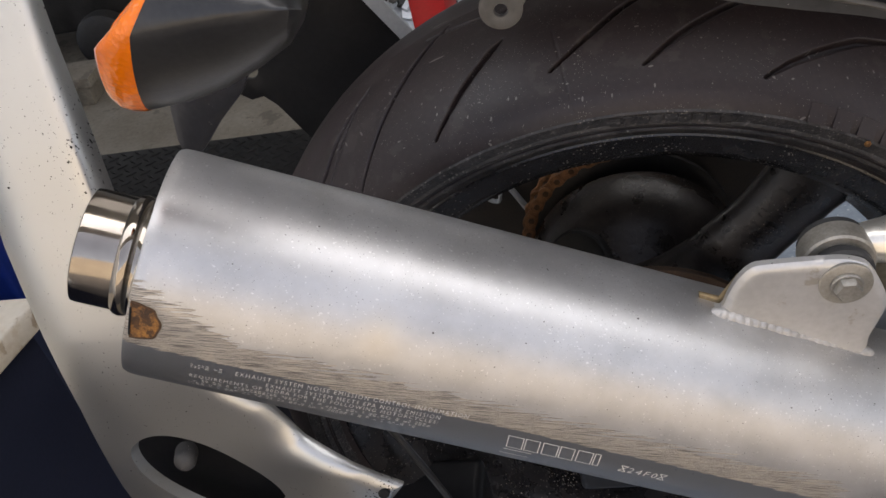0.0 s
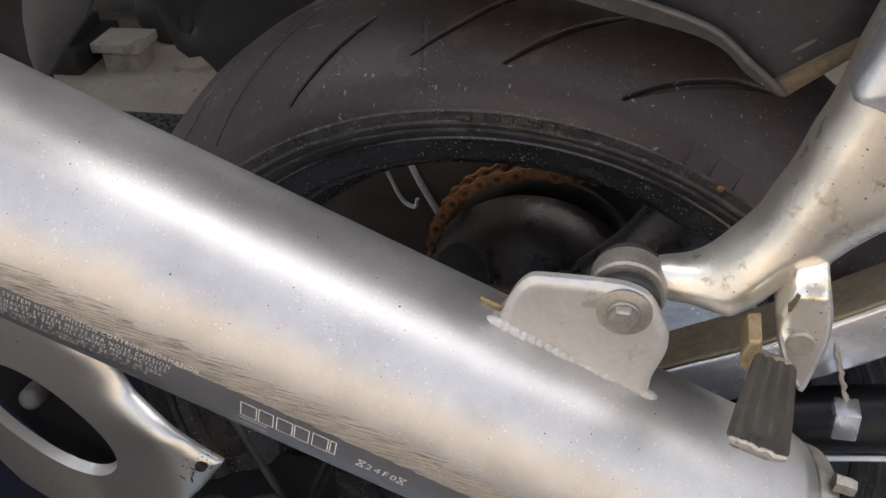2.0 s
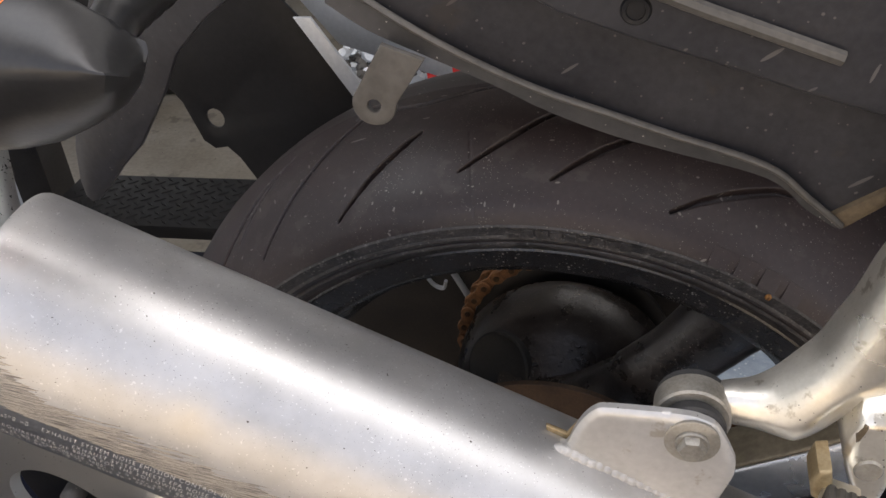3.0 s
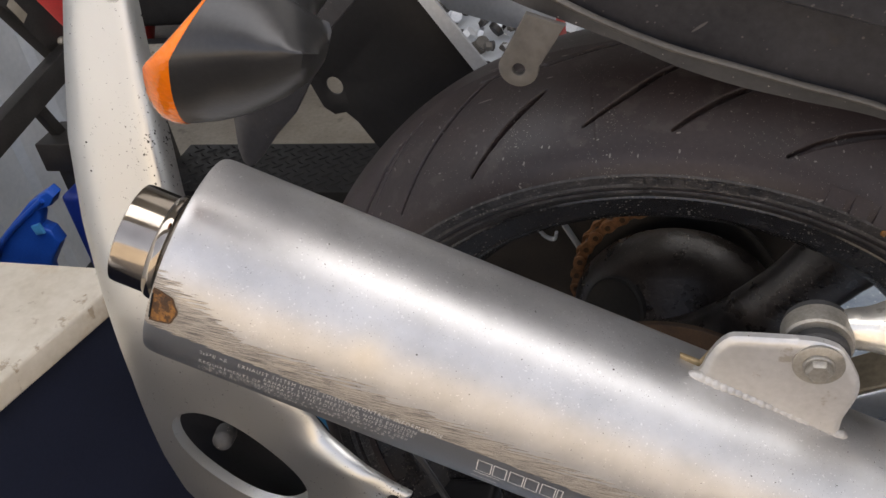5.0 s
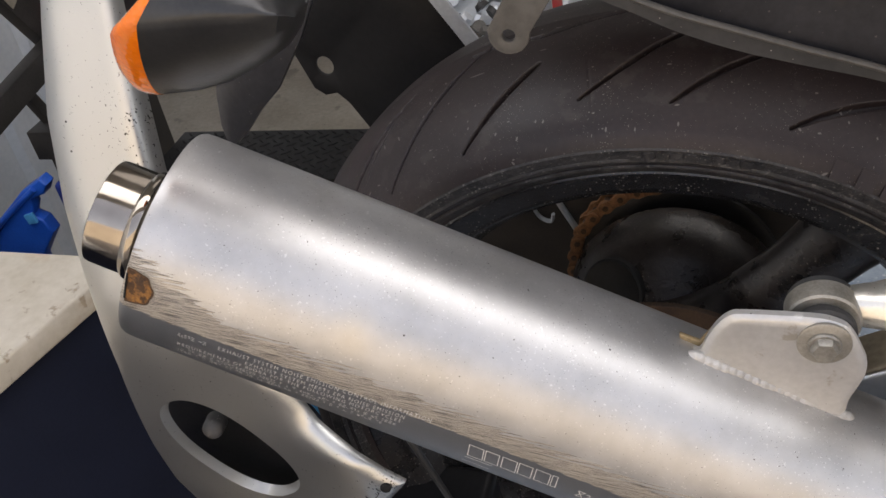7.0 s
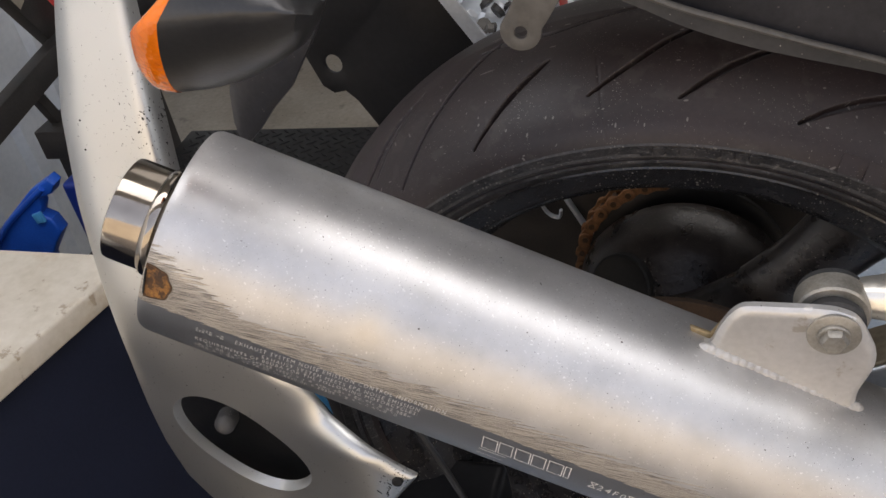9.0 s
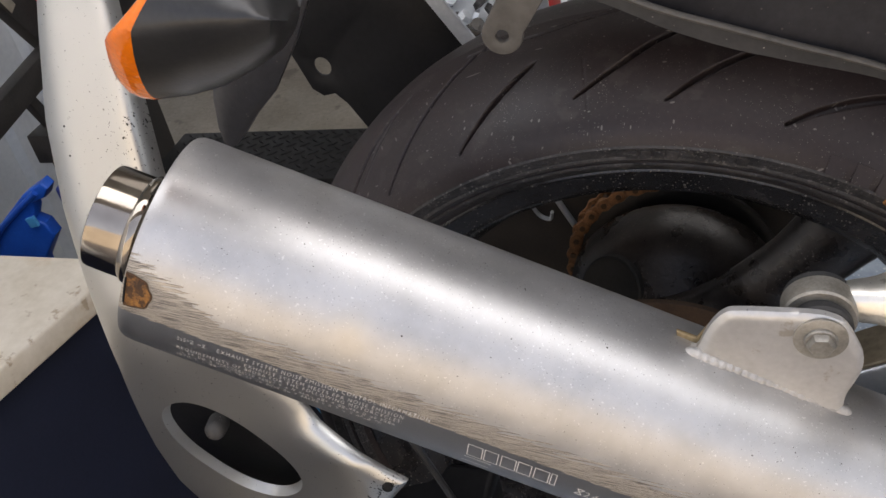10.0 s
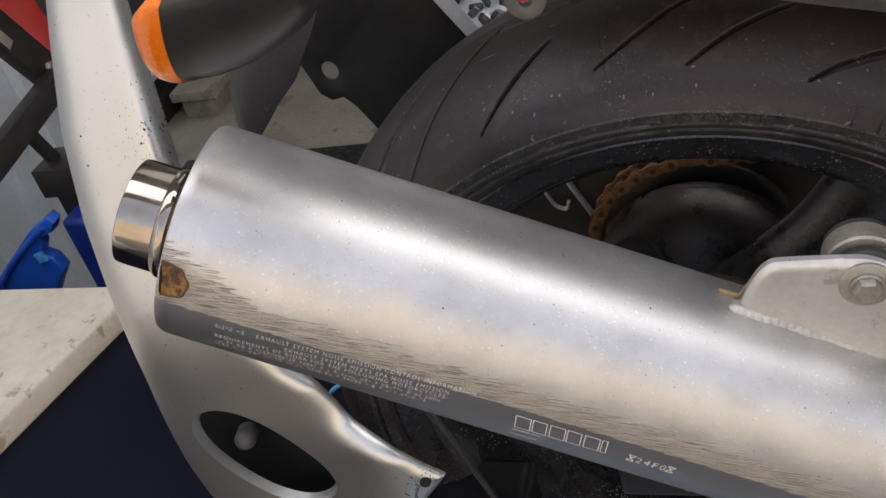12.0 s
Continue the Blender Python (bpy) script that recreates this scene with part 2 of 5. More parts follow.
def cast_scuffed():
    """Cast alloy with dark pitted scuffs in three places on its face."""
    m = worn("scuffed_cast_alloy", (0.58, 0.595, 0.62), (0.75, 0.77, 0.79), (0.28, 0.42), metal=0.9, coarse=22, fine=420, relief=0.3)
    n, l = m.node_tree.nodes, m.node_tree.links
    p = n["Principled BSDF"]
    old = p.inputs["Base Color"].links[0].from_socket
    tc = n.new("ShaderNodeTexCoord")
    total = None
    for c, r in (((0.1975, -0.1335, 1.4525), 0.006), ((0.2010, -0.1335, 1.4500), 0.006), ((0.2085, -0.1335, 1.4370), 0.009), ((0.2165, -0.1335, 1.4320), 0.010), ((0.2060, -0.1335, 1.4260), 0.007), ((0.2185, -0.1335, 1.4190), 0.008)):
        d = n.new("ShaderNodeVectorMath")
        d.operation = "DISTANCE"
        l.new(tc.outputs["Object"], d.inputs[0])
        d.inputs[1].default_value = c
        f = ramp(n, l, d.outputs["Value"], [(0.0, 1.0), (r * 0.5, 0.9), (r, 0.0)])
        total = f if total is None else mix(n, l, 1.0, total, f, "LIGHTEN")
    pits = ramp(n, l, tex(n, l, "noise", 300, 6, stretch=(1, 1, 1.6), rough=0.7), [(0.50, 0.0), (0.55, 1.0)])
    scuff = mix(n, l, 1.0, total, pits, "MULTIPLY")
    l.new(mix(n, l, scuff, old, (0.17, 0.17, 0.18)), p.inputs["Base Color"])
    bump(n, l, p, scuff, 0.2, 0.0004)
    return m


def amber():
    m, n, l, p = material("amber_lens")
    cells = tex(n, l, "voronoi", 420)
    l.new(ramp(n, l, tex(n, l, "noise", 30, 3), [(0.3, (0.66, 0.125, 0.002)), (0.7, (0.88, 0.20, 0.004))]), p.inputs["Base Color"])
    p.inputs["Roughness"].default_value = 0.18
    p.inputs["Subsurface Weight"].default_value = 0.06
    p.inputs["Subsurface Radius"].default_value = (0.01, 0.003, 0.001)
    p.inputs["Coat Weight"].default_value = 0.2
    bump(n, l, p, cells, 0.45, 0.0008)
    return m


def pearl():
    """Silver-white painted body panel with flakes, scuffs and black grime spots."""
    m, n, l, p = material("silver_body_paint")
    base = ramp(n, l, tex(n, l, "noise", 6, 4), [(0.3, (0.52, 0.515, 0.49)), (0.7, (0.575, 0.57, 0.545))])
    spot = tex(n, l, "noise", 520, 4, stretch=(1, 1, 0.8), rough=0.6)
    tc, near = n.new("ShaderNodeTexCoord"), n.new("ShaderNodeVectorMath")
    near.operation = "DISTANCE"
    l.new(tc.outputs["Object"], near.inputs[0])
    near.inputs[1].default_value = (-0.3030, -0.010, 1.383)
    close = ramp(n, l, near.outputs["Value"], [(0.0, 1.0), (0.018, 0.8), (0.06, 0.0)])
    tip = n.new("ShaderNodeVectorMath")
    tip.operation = "DISTANCE"
    l.new(tc.outputs["Object"], tip.inputs[0])
    tip.inputs[1].default_value = (-0.1930, -0.0640, 1.1070)
    close = calc(n, l, "ADD", close, ramp(n, l, tip.outputs["Value"], [(0.003, 1.0), (0.010, 0.7), (0.024, 0.0)]))
    blot = ramp(n, l, tex(n, l, "noise", 90, 3), [(0.42, 0.0), (0.60, 1.0)])
    edge = calc(n, l, "SUBTRACT", 0.69, calc(n, l, "MULTIPLY", calc(n, l, "MULTIPLY", close, calc(n, l, "ADD", blot, 0.3)), 0.135))
    mask = calc(n, l, "GREATER_THAN", spot, edge)
    fleck, chance = cells(n, l, 160, (1.0, 1.0, 1.25))
    dots = calc(n, l, "MULTIPLY", calc(n, l, "LESS_THAN", fleck, 0.15), calc(n, l, "LESS_THAN", chance, 0.04))
    mask = calc(n, l, "MAXIMUM", mask, dots)
    l.new(mix(n, l, mask, base, (0.02, 0.018, 0.015)), p.inputs["Base Color"])
    p.inputs["Metallic"].default_value = 0.95
    l.new(ramp(n, l, tex(n, l, "noise", 12, 3), [(0.3, 0.36), (0.7, 0.40)]), p.inputs["Roughness"])
    p.inputs["Coat Weight"].default_value = 0.15
    p.inputs["Coat Roughness"].default_value = 0.2
    return m


def chrome():
    m, n, l, p = material("polished_outlet_steel")
    l.new(ramp(n, l, tex(n, l, "noise", 50, 4), [(0.3, (0.26, 0.225, 0.19)), (0.7, (0.37, 0.33, 0.28))]), p.inputs["Base Color"])
    p.inputs["Metallic"].default_value = 1.0
    l.new(ramp(n, l, tex(n, l, "noise", 120, 5), [(0.3, 0.07), (0.75, 0.2)]), p.inputs["Roughness"])
    return m


def can_alloy():
    """Satin aluminium of the silencer, in its own axes: x outward, y up, z along the axis to the rear, so that
    the scuffed stripe, water marks and dust have their places on it."""
    m, n, l, p = material("satin_silencer_alloy")
    tc, sep = n.new("ShaderNodeTexCoord"), n.new("ShaderNodeSeparateXYZ")
    l.new(tc.outputs["Object"], sep.inputs["Vector"])
    ang = calc(n, l, "MULTIPLY", calc(n, l, "ARCTAN2", sep.outputs["Y"], sep.outputs["X"]), 57.29578)
    big, cloud, grain = tex(n, l, "noise", 13, 4), tex(n, l, "noise", 42, 6, rough=0.6), tex(n, l, "noise", 240, 5, stretch=(1, 1, 0.06))
    col = ramp(n, l, cloud, [(0.3, (0.45, 0.44, 0.425)), (0.7, (0.57, 0.56, 0.545))])
    col = mix(n, l, 0.25, col, ramp(n, l, big, [(0.35, 0.75), (0.65, 1.0)]), "MULTIPLY")
    rough = ramp(n, l, cloud, [(0.3, 0.37), (0.7, 0.43)])
    # pale water spots, flecks of dust and small dark pits, ragged and in every size
    patchy = ramp(n, l, tex(n, l, "noise", 28, 3), [(0.35, 0.0), (0.65, 0.035)])
    for scale, edge, weight, tint in ((520, 0.735, 0.45, (0.86, 0.85, 0.83)), (950, 0.718, 0.5, (0.88, 0.87, 0.85)), (700, 0.768, 0.85, (0.07, 0.06, 0.05)), (1500, 0.735, 0.6, (0.10, 0.09, 0.08))):
        t = calc(n, l, "ADD", tex(n, l, "noise", scale, 2, stretch=(1.0, 1.07, 0.93), rough=0.4), patchy)
        wm = ramp(n, l, t, [(edge, 0.0), (edge + 0.02, 1.0)])
        col = mix(n, l, calc(n, l, "MULTIPLY", wm, weight), col, tint)
        rough = mix(n, l, wm, rough, (0.6, 0.6, 0.6))
    w, pick = cells(n, l, 170, (1.0, 1.13, 0.9))
    dm = calc(n, l, "MULTIPLY", calc(n, l, "LESS_THAN", w, calc(n, l, "MULTIPLY", pick, 1.5)), calc(n, l, "LESS_THAN", pick, 0.06))
    col = mix(n, l, dm, col, (0.06, 0.05, 0.04))
    # scuffed stripe: oblique scratches with ragged ends, wider at the rear
    comb = n.new("ShaderNodeCombineXYZ")
    l.new(calc(n, l, "MULTIPLY", ang, 0.00094), comb.inputs["X"])
    l.new(sep.outputs["Z"], comb.inputs["Y"])

    def scratches(turn, across, along):
        rot, sc_ = n.new("ShaderNodeMapping"), n.new("ShaderNodeMapping")
        rot.inputs["Rotation"].default_value = (0, 0, radians(turn))
        sc_.inputs["Scale"].default_value = (across, along, 1.0)
        l.new(comb.outputs["Vector"], rot.inputs["Vector"])
        l.new(rot.outputs["Vector"], sc_.inputs["Vector"])
        t = n.new("ShaderNodeTexNoise")
        t.inputs["Scale"].default_value, t.inputs["Detail"].default_value = 1.0, 5.0
        l.new(sc_.outputs["Vector"], t.inputs["Vector"])
        return t.outputs["Fac"]

    ragged, fine = scratches(-11, 900, 40), scratches(-10, 4200, 60)
    cross = scratches(-17, 3600, 60)
    shift = calc(n, l, "MULTIPLY", calc(n, l, "SUBTRACT", ragged, 0.5), 26.0)
    widen = calc(n, l, "MULTIPLY", calc(n, l, "MAXIMUM", calc(n, l, "SUBTRACT", sep.outputs["Z"], 0.203), 0.0), 400.0)
    top = calc(n, l, "ADD", widen, 11.5)
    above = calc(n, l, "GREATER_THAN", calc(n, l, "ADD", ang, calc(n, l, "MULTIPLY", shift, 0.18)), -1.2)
    inside = calc(n, l, "MULTIPLY", calc(n, l, "LESS_THAN", calc(n, l, "ADD", ang, shift), top), above)
    inside = calc(n, l, "MULTIPLY", inside, calc(n, l, "GREATER_THAN", calc(n, l, "ADD", sep.outputs["Z"], calc(n, l, "MULTIPLY", shift, 0.002)), -0.09))
    lines_ = calc(n, l, "MAXIMUM", ramp(n, l, fine, [(0.46, 0.0), (0.53, 1.0)]), ramp(n, l, cross, [(0.55, 0.0), (0.60, 0.9)]))
    col = mix(n, l, calc(n, l, "MULTIPLY", inside, 0.9), col, (0.145, 0.128, 0.110))
    thick = calc(n, l, "MULTIPLY", inside, lines_)
    col = mix(n, l, calc(n, l, "MULTIPLY", thick, 0.92), col, (0.54, 0.48, 0.40))
    metal = calc(n, l, "SUBTRACT", 0.77, calc(n, l, "MULTIPLY", inside, 0.2))
    rough = mix(n, l, inside, rough, (0.55, 0.55, 0.55))
    # bare lower face: dark bluish reflection of the floor, painted in under the stripe
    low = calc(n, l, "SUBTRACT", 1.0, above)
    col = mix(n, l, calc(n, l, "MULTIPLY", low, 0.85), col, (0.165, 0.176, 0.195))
    # yellow heat stain
    dist = n.new("ShaderNodeVectorMath")
    dist.operation = "DISTANCE"
    l.new(tc.outputs["Object"], dist.inputs[0])
    dist.inputs[1].default_value = (0.0453, 0.0294, 0.146)
    stain = ramp(n, l, dist.outputs["Value"], [(0.0, 0.22), (0.014, 0.0)])
    col = mix(n, l, stain, col, (0.78, 0.62, 0.36))
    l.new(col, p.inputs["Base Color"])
    l.new(rough, p.inputs["Roughness"])
    l.new(metal, p.inputs["Metallic"])
    bump(n, l, p, grain, 0.06, 0.0004)
    bump(n, l, p, calc(n, l, "MULTIPLY", lines_, inside), 0.5, 0.0004)
    return m


M["amber"], M["paint"], M["chrome"], M["can"], M["cast_scuffed"] = amber(), pearl(), chrome(), can_alloy(), cast_scuffed()


# ---------------------------------------------------------------- mesh helpers
def put(name, verts, faces, mat, smooth=True):
    me = bpy.data.meshes.new(name)
    me.from_pydata(verts, [], faces)
    me.materials.append(mat)
    me.update()
    if smooth:
        me.polygons.foreach_set("use_smooth", [True] * len(me.polygons))
    return me


def finish(bm, name, mat, sharp=40):
    bmesh.ops.recalc_face_normals(bm, faces=bm.faces)
    for f in bm.faces:
        f.smooth = True
    for e in bm.edges:
        if len(e.link_faces) == 2 and e.calc_face_angle(0) > radians(sharp):
            e.smooth = False
    me = bpy.data.meshes.new(name)
    bm.to_mesh(me)
    bm.free()
    me.materials.append(mat)
    return me


def thing(name, base, label, category, group="", kind=""):
    """A top-level thing: an empty at its base."""
    ob = new(name)
    ob.empty_display_size = 0.05
    ob.location = base
    return tagged(ob, label, category, group, kind)


def part(name, data, mat=None, parent=None, label="", m=None):
    """One mesh object under a thing or a part; a bmesh is turned into a mesh. Coordinates are the world's, or those of m."""
    if isinstance(data, bmesh.types.BMesh):
        data = finish(data, name, mat)
    ob = new(name, data)
    if parent is not None:
        ob.parent = parent
        if parent.type == "EMPTY":
            ob.matrix_parent_inverse = Matrix.Translation(-parent.location)
        if m is not None:
            ob.matrix_basis = m
    if label:
        ob["label"] = label
    return ob


def solid(name, data, mat, label, category, group="", kind=""):
    """A top-level thing that is one mesh."""
    if isinstance(data, bmesh.types.BMesh):
        data = finish(data, name, mat)
    return tagged(new(name, data), label, category, group, kind)


def curve_points(pts, per=6, closed=False):
    """Catmull-Rom through the points."""
    out, k = [], len(pts)
    v = [Vector(p) for p in pts]
    spans = k if closed else k - 1
    for i in range(spans):
        if closed:
            a, b, c, d = v[i - 1], v[i], v[(i + 1) % k], v[(i + 2) % k]
        else:
            a, b, c, d = v[max(i - 1, 0)], v[i], v[i + 1], v[min(i + 2, k - 1)]
        for j in range(per):
            t = j / per
            out.append(0.5 * ((2 * b) + (c - a) * t + (2 * a - 5 * b + 4 * c - d) * t * t + (3 * b - a - 3 * c + d) * t ** 3))
    if not closed:
        out.append(v[-1])
    return out


def box(lo, hi, bev=0.002, seg=2):
    bm = bmesh.new()
    bmesh.ops.create_cube(bm, size=1)
    for v in bm.verts:
        v.co = Vector([lo[i] + (v.co[i] + 0.5) * (hi[i] - lo[i]) for i in range(3)])
    if bev:
        bmesh.ops.bevel(bm, geom=bm.edges[:], offset=bev, segments=seg, affect="EDGES", profile=0.6)
    return bm


def slab(outline, depth, bev=0.001, seg=2, smooth=0, hole=None):
    """A flat outline of (u, v) made solid: u, v, and w from 0 to depth. hole: an inner outline."""
    if smooth:
        outline = [(p.x, p.y) for p in curve_points([(*q, 0) for q in outline], smooth, True)]
    bm = bmesh.new()
    loops = [outline] + (hole or [])
    edges = []
    for lp in loops:
        vs = [bm.verts.new((q[0], q[1], 0)) for q in lp]
        edges += [bm.edges.new((vs[i], vs[(i + 1) % len(vs)])) for i in range(len(vs))]
    if hole:
        bmesh.ops.triangle_fill(bm, use_beauty=True, use_dissolve=False, edges=edges)
    else:
        bm.faces.new([v for v in bm.verts])
    ret = bmesh.ops.extrude_face_region(bm, geom=bm.faces[:])
    top = [g for g in ret["geom"] if isinstance(g, bmesh.types.BMVert)]
    for v in top:
        v.co.z += depth
    bmesh.ops.recalc_face_normals(bm, faces=bm.faces)
    if bev:
        rimedges = [e for e in bm.edges if len(e.link_faces) == 2 and e.calc_face_angle(0) > radians(60)
                    and abs(e.verts[0].co.z - e.verts[1].co.z) < 1e-6]
        bmesh.ops.bevel(bm, geom=rimedges, offset=bev, segments=seg, affect="EDGES", profile=0.5, clamp_overlap=True)
    return bm


XZ = Matrix(((1, 0, 0, 0), (0, 0, 1, 0), (0, 1, 0, 0), (0, 0, 0, 1)))   # (u, v, w) to x = u, z = v, y = w


def side_slab(outline, y, depth, **kw):
    """An outline of (x, z) that stands upright, from y to y + depth."""
    bm = slab(outline, depth, **kw)
    bm.transform(Matrix.Translation((0, y, 0)) @ XZ)
    return bm


def casting(outline, y, back, soft_, rise, cell=0.0016, smooth=3, shape=None):
    """A cast body with an outline of (x, z): its face at y falls away by rise, rounded over the width soft_, to a rim that runs back to the given depth."""
    rim = np.array([(p.x, p.y) for p in curve_points([(*q, 0) for q in outline], smooth, True)])
    nxt = np.roll(rim, -1, 0)
    lo, hi = rim.min(0), rim.max(0)
    gx, gz = np.meshgrid(np.arange(lo[0] - cell, hi[0] + cell, cell), np.arange(lo[1] - cell, hi[1] + cell, cell), indexing="ij")
    P = np.stack([gx, gz], -1)
    crossing = (rim[:, 1] > P[..., 1:]) != (nxt[:, 1] > P[..., 1:])
    slope = (nxt[:, 0] - rim[:, 0]) / np.where(np.abs(nxt[:, 1] - rim[:, 1]) < 1e-9, 1e-9, nxt[:, 1] - rim[:, 1])
    inside = (crossing & (P[..., :1] < rim[:, 0] + (P[..., 1:] - rim[:, 1]) * slope)).sum(-1) % 2 == 1
    run = nxt - rim
    k = np.clip(((P[..., None, :] - rim) * run).sum(-1) / np.maximum((run ** 2).sum(-1), 1e-12), 0, 1)
    foot = rim + k[..., None] * run
    far = np.linalg.norm(P[..., None, :] - foot, axis=-1)
    pick = far.argmin(-1)
    bm = bmesh.new()
    grid = {}
    whole = inside[:-1, :-1] & inside[1:, :-1] & inside[:-1, 1:] & inside[1:, 1:]
    for i, j in np.argwhere(whole):
        c = [(i, j), (i + 1, j), (i + 1, j + 1), (i, j + 1)]
        for q in c:
            if q not in grid:
                grid[q] = bm.verts.new((P[q][0], 0.0, P[q][1]))
        bm.faces.new([grid[q] for q in c])
    at_rim = {v for e in bm.edges if e.is_boundary for v in e.verts}
    for q, v in grid.items():
        d = far[q][pick[q]]
        if v in at_rim:
            v.co.x, v.co.z = foot[q][pick[q]]
            d = 0.0
        f = 1 - min(d / soft_, 1.0)
        v.co.y = y + rise * (1 - math.sqrt(max(1 - f * f, 0.0)))
    ret = bmesh.ops.extrude_edge_only(bm, edges=[e for e in bm.edges if e.is_boundary])
    for v in [g for g in ret["geom"] if isinstance(g, bmesh.types.BMVert)]:
        v.co.y = back
    if shape:
        for v in bm.verts:
            v.co.y = shape(v.co)
    bmesh.ops.recalc_face_normals(bm, faces=bm.faces)
    return bm


def smoothstep(a, b, x):
    t = min(max((x - a) / (b - a), 0.0), 1.0)
    return t * t * (3 - 2 * t)


def lathe(profile, steps=64, m=Matrix(), start=0.0, end=360.0):
    """A profile of (radius, along) turned round the local z axis."""
    full = abs(end - start - 360) < 1e-6
    cols = steps if full else steps + 1
    verts, faces, k = [], [], len(profile)
    for i in range(cols):
        a = radians(start + (end - start) * i / steps)
        for r, z in profile:
            verts.append(m @ Vector((r * math.cos(a), r * math.sin(a), z)))
    for i in range(steps):
        j = (i + 1) % cols
        for q in range(k - 1):
            faces.append((i * k + q, j * k + q, j * k + q + 1, i * k + q + 1))
    bm = bmesh.new()
    vs = [bm.verts.new(v) for v in verts]
    for f in faces:
        corner = list({tuple(round(c, 7) for c in verts[q]): q for q in f}.values())
        if len(corner) > 2:
            bm.faces.new([vs[q] for q in corner])
    bmesh.ops.remove_doubles(bm, verts=bm.verts, dist=1e-6)
    return bm


def axis_pose(base, along, up=(0, 0, 1)):
    """A pose whose z axis points along."""
    z = Vector(along).normalized()
    x = Vector(up).cross(z)
    x = x.normalized() if x.length > 1e-4 else Vector((1, 0, 0))
    y = z.cross(x)
    return Matrix.Translation(base) @ Matrix((x, y, z)).transposed().to_4x4()


def tube(path, radius, sides=16, cap=True, flat=1.0, up=(0, 0, 1)):
    """A round or flattened bar swept along points; radius may be a list."""
    bm = bmesh.new()
    pts = [Vector(p) for p in path]
    rings = []
    for i, p in enumerate(pts):
        t = (pts[min(i + 1, len(pts) - 1)] - pts[max(i - 1, 0)]).normalized()
        x = Vector(up).cross(t)
        x = x.normalized() if x.length > 1e-3 else Vector((1, 0, 0))
        y = t.cross(x)
        r = radius[i] if isinstance(radius, (list, tuple)) else radius
        rings.append([bm.verts.new(p + (x * math.cos(6.283185 * k / sides) * r + y * math.sin(6.283185 * k / sides) * r * flat)) for k in range(sides)])
    for a, b in zip(rings, rings[1:]):
        for k in range(sides):
            bm.faces.new((a[k], a[(k + 1) % sides], b[(k + 1) % sides], b[k]))
    if cap:
        bm.faces.new(rings[0][::-1])
        bm.faces.new(rings[-1])
    return bm


def hexbolt(m, across=0.012, height=0.006, washer=0.0):
    """A hexagon head with a chamfered top and, where given, a flange."""
    bm = bmesh.new()
    r = across / math.sqrt(3)
    for z0, z1, r0, r1, k in ((0, height * 0.8, r, r, 6), (height * 0.8, height, r, r * 0.84, 6)):
        lo = [bm.verts.new((r0 * math.cos(math.pi / 3 * i), r0 * math.sin(math.pi / 3 * i), z0)) for i in range(k)]
        hi = [bm.verts.new((r1 * math.cos(math.pi / 3 * i), r1 * math.sin(math.pi / 3 * i), z1)) for i in range(k)]
        for i in range(k):
            bm.faces.new((lo[i], lo[(i + 1) % k], hi[(i + 1) % k], hi[i]))
    bm.faces.new(hi)
    if washer:
        other = lathe([(0, 0.0004), (washer, 0.0004), (washer, 0.0016), (washer - 0.0006, 0.0022), (0, 0.0022)], 28)
        me = bpy.data.meshes.new("tmp")
        other.to_mesh(me)
        bm.from_mesh(me)
        bpy.data.meshes.remove(me)
    bmesh.ops.remove_doubles(bm, verts=bm.verts, dist=1e-7)
    bm.transform(m)
    return bm


def join(*bms):
    out = bmesh.new()
    for b in bms:
        me = bpy.data.meshes.new("tmp")
        b.to_mesh(me)
        b.free()
        out.from_mesh(me)
        bpy.data.meshes.remove(me)
    return out


# ---------------------------------------------------------------- setting
ground = solid("ground", box((-60, -60, -0.25), (60, 60, -0.012), 0), M["asphalt"], "dark asphalt yard round the garage", "ground", kind="structure")
solid("floor", box((-3.5, -0.95, -0.2), (3.3, 4.5, 0.0), 0), M["concrete"], "dusty beige concrete garage floor", "floor", kind="structure")


def ribbed_wall(name, start, run, along, out, height):
    """Folded sheet metal: upright ribs every 0.2 m, on a solid backing."""
    verts, faces = [], []
    a, o = Vector(along), Vector(out)
    prof, s = [], 0.0
    while s < run:
        for ds, h in ((0.0, 0.0), (0.11, 0.0), (0.13, 0.022), (0.18, 0.022)):
            if s + ds < run:
                prof.append((s + ds, h))
        s += 0.2
    prof.append((run, 0.0))
    for s, h in prof:
        p = Vector(start) + a * s + o * h
        verts += [p, p + Vector((0, 0, height))]
    for i in range(len(prof) - 1):
        faces.append((2 * i, 2 * i + 2, 2 * i + 3, 2 * i + 1))
    k = len(verts)
    p, q = Vector(start) - o * 0.1, Vector(start) + a * run - o * 0.1
    verts += [p, p + Vector((0, 0, height)), q, q + Vector((0, 0, height))]
    faces += [(k, k + 1, k + 3, k + 2), (0, 1, k + 1, k), (2 * len(prof) - 2, k + 2, k + 3, 2 * len(prof) - 1)]
    return tagged(new(name, put(name, verts, faces, M["wall"], False)), "pale blue-grey ribbed sheet-metal wall", "wall", kind="structure")


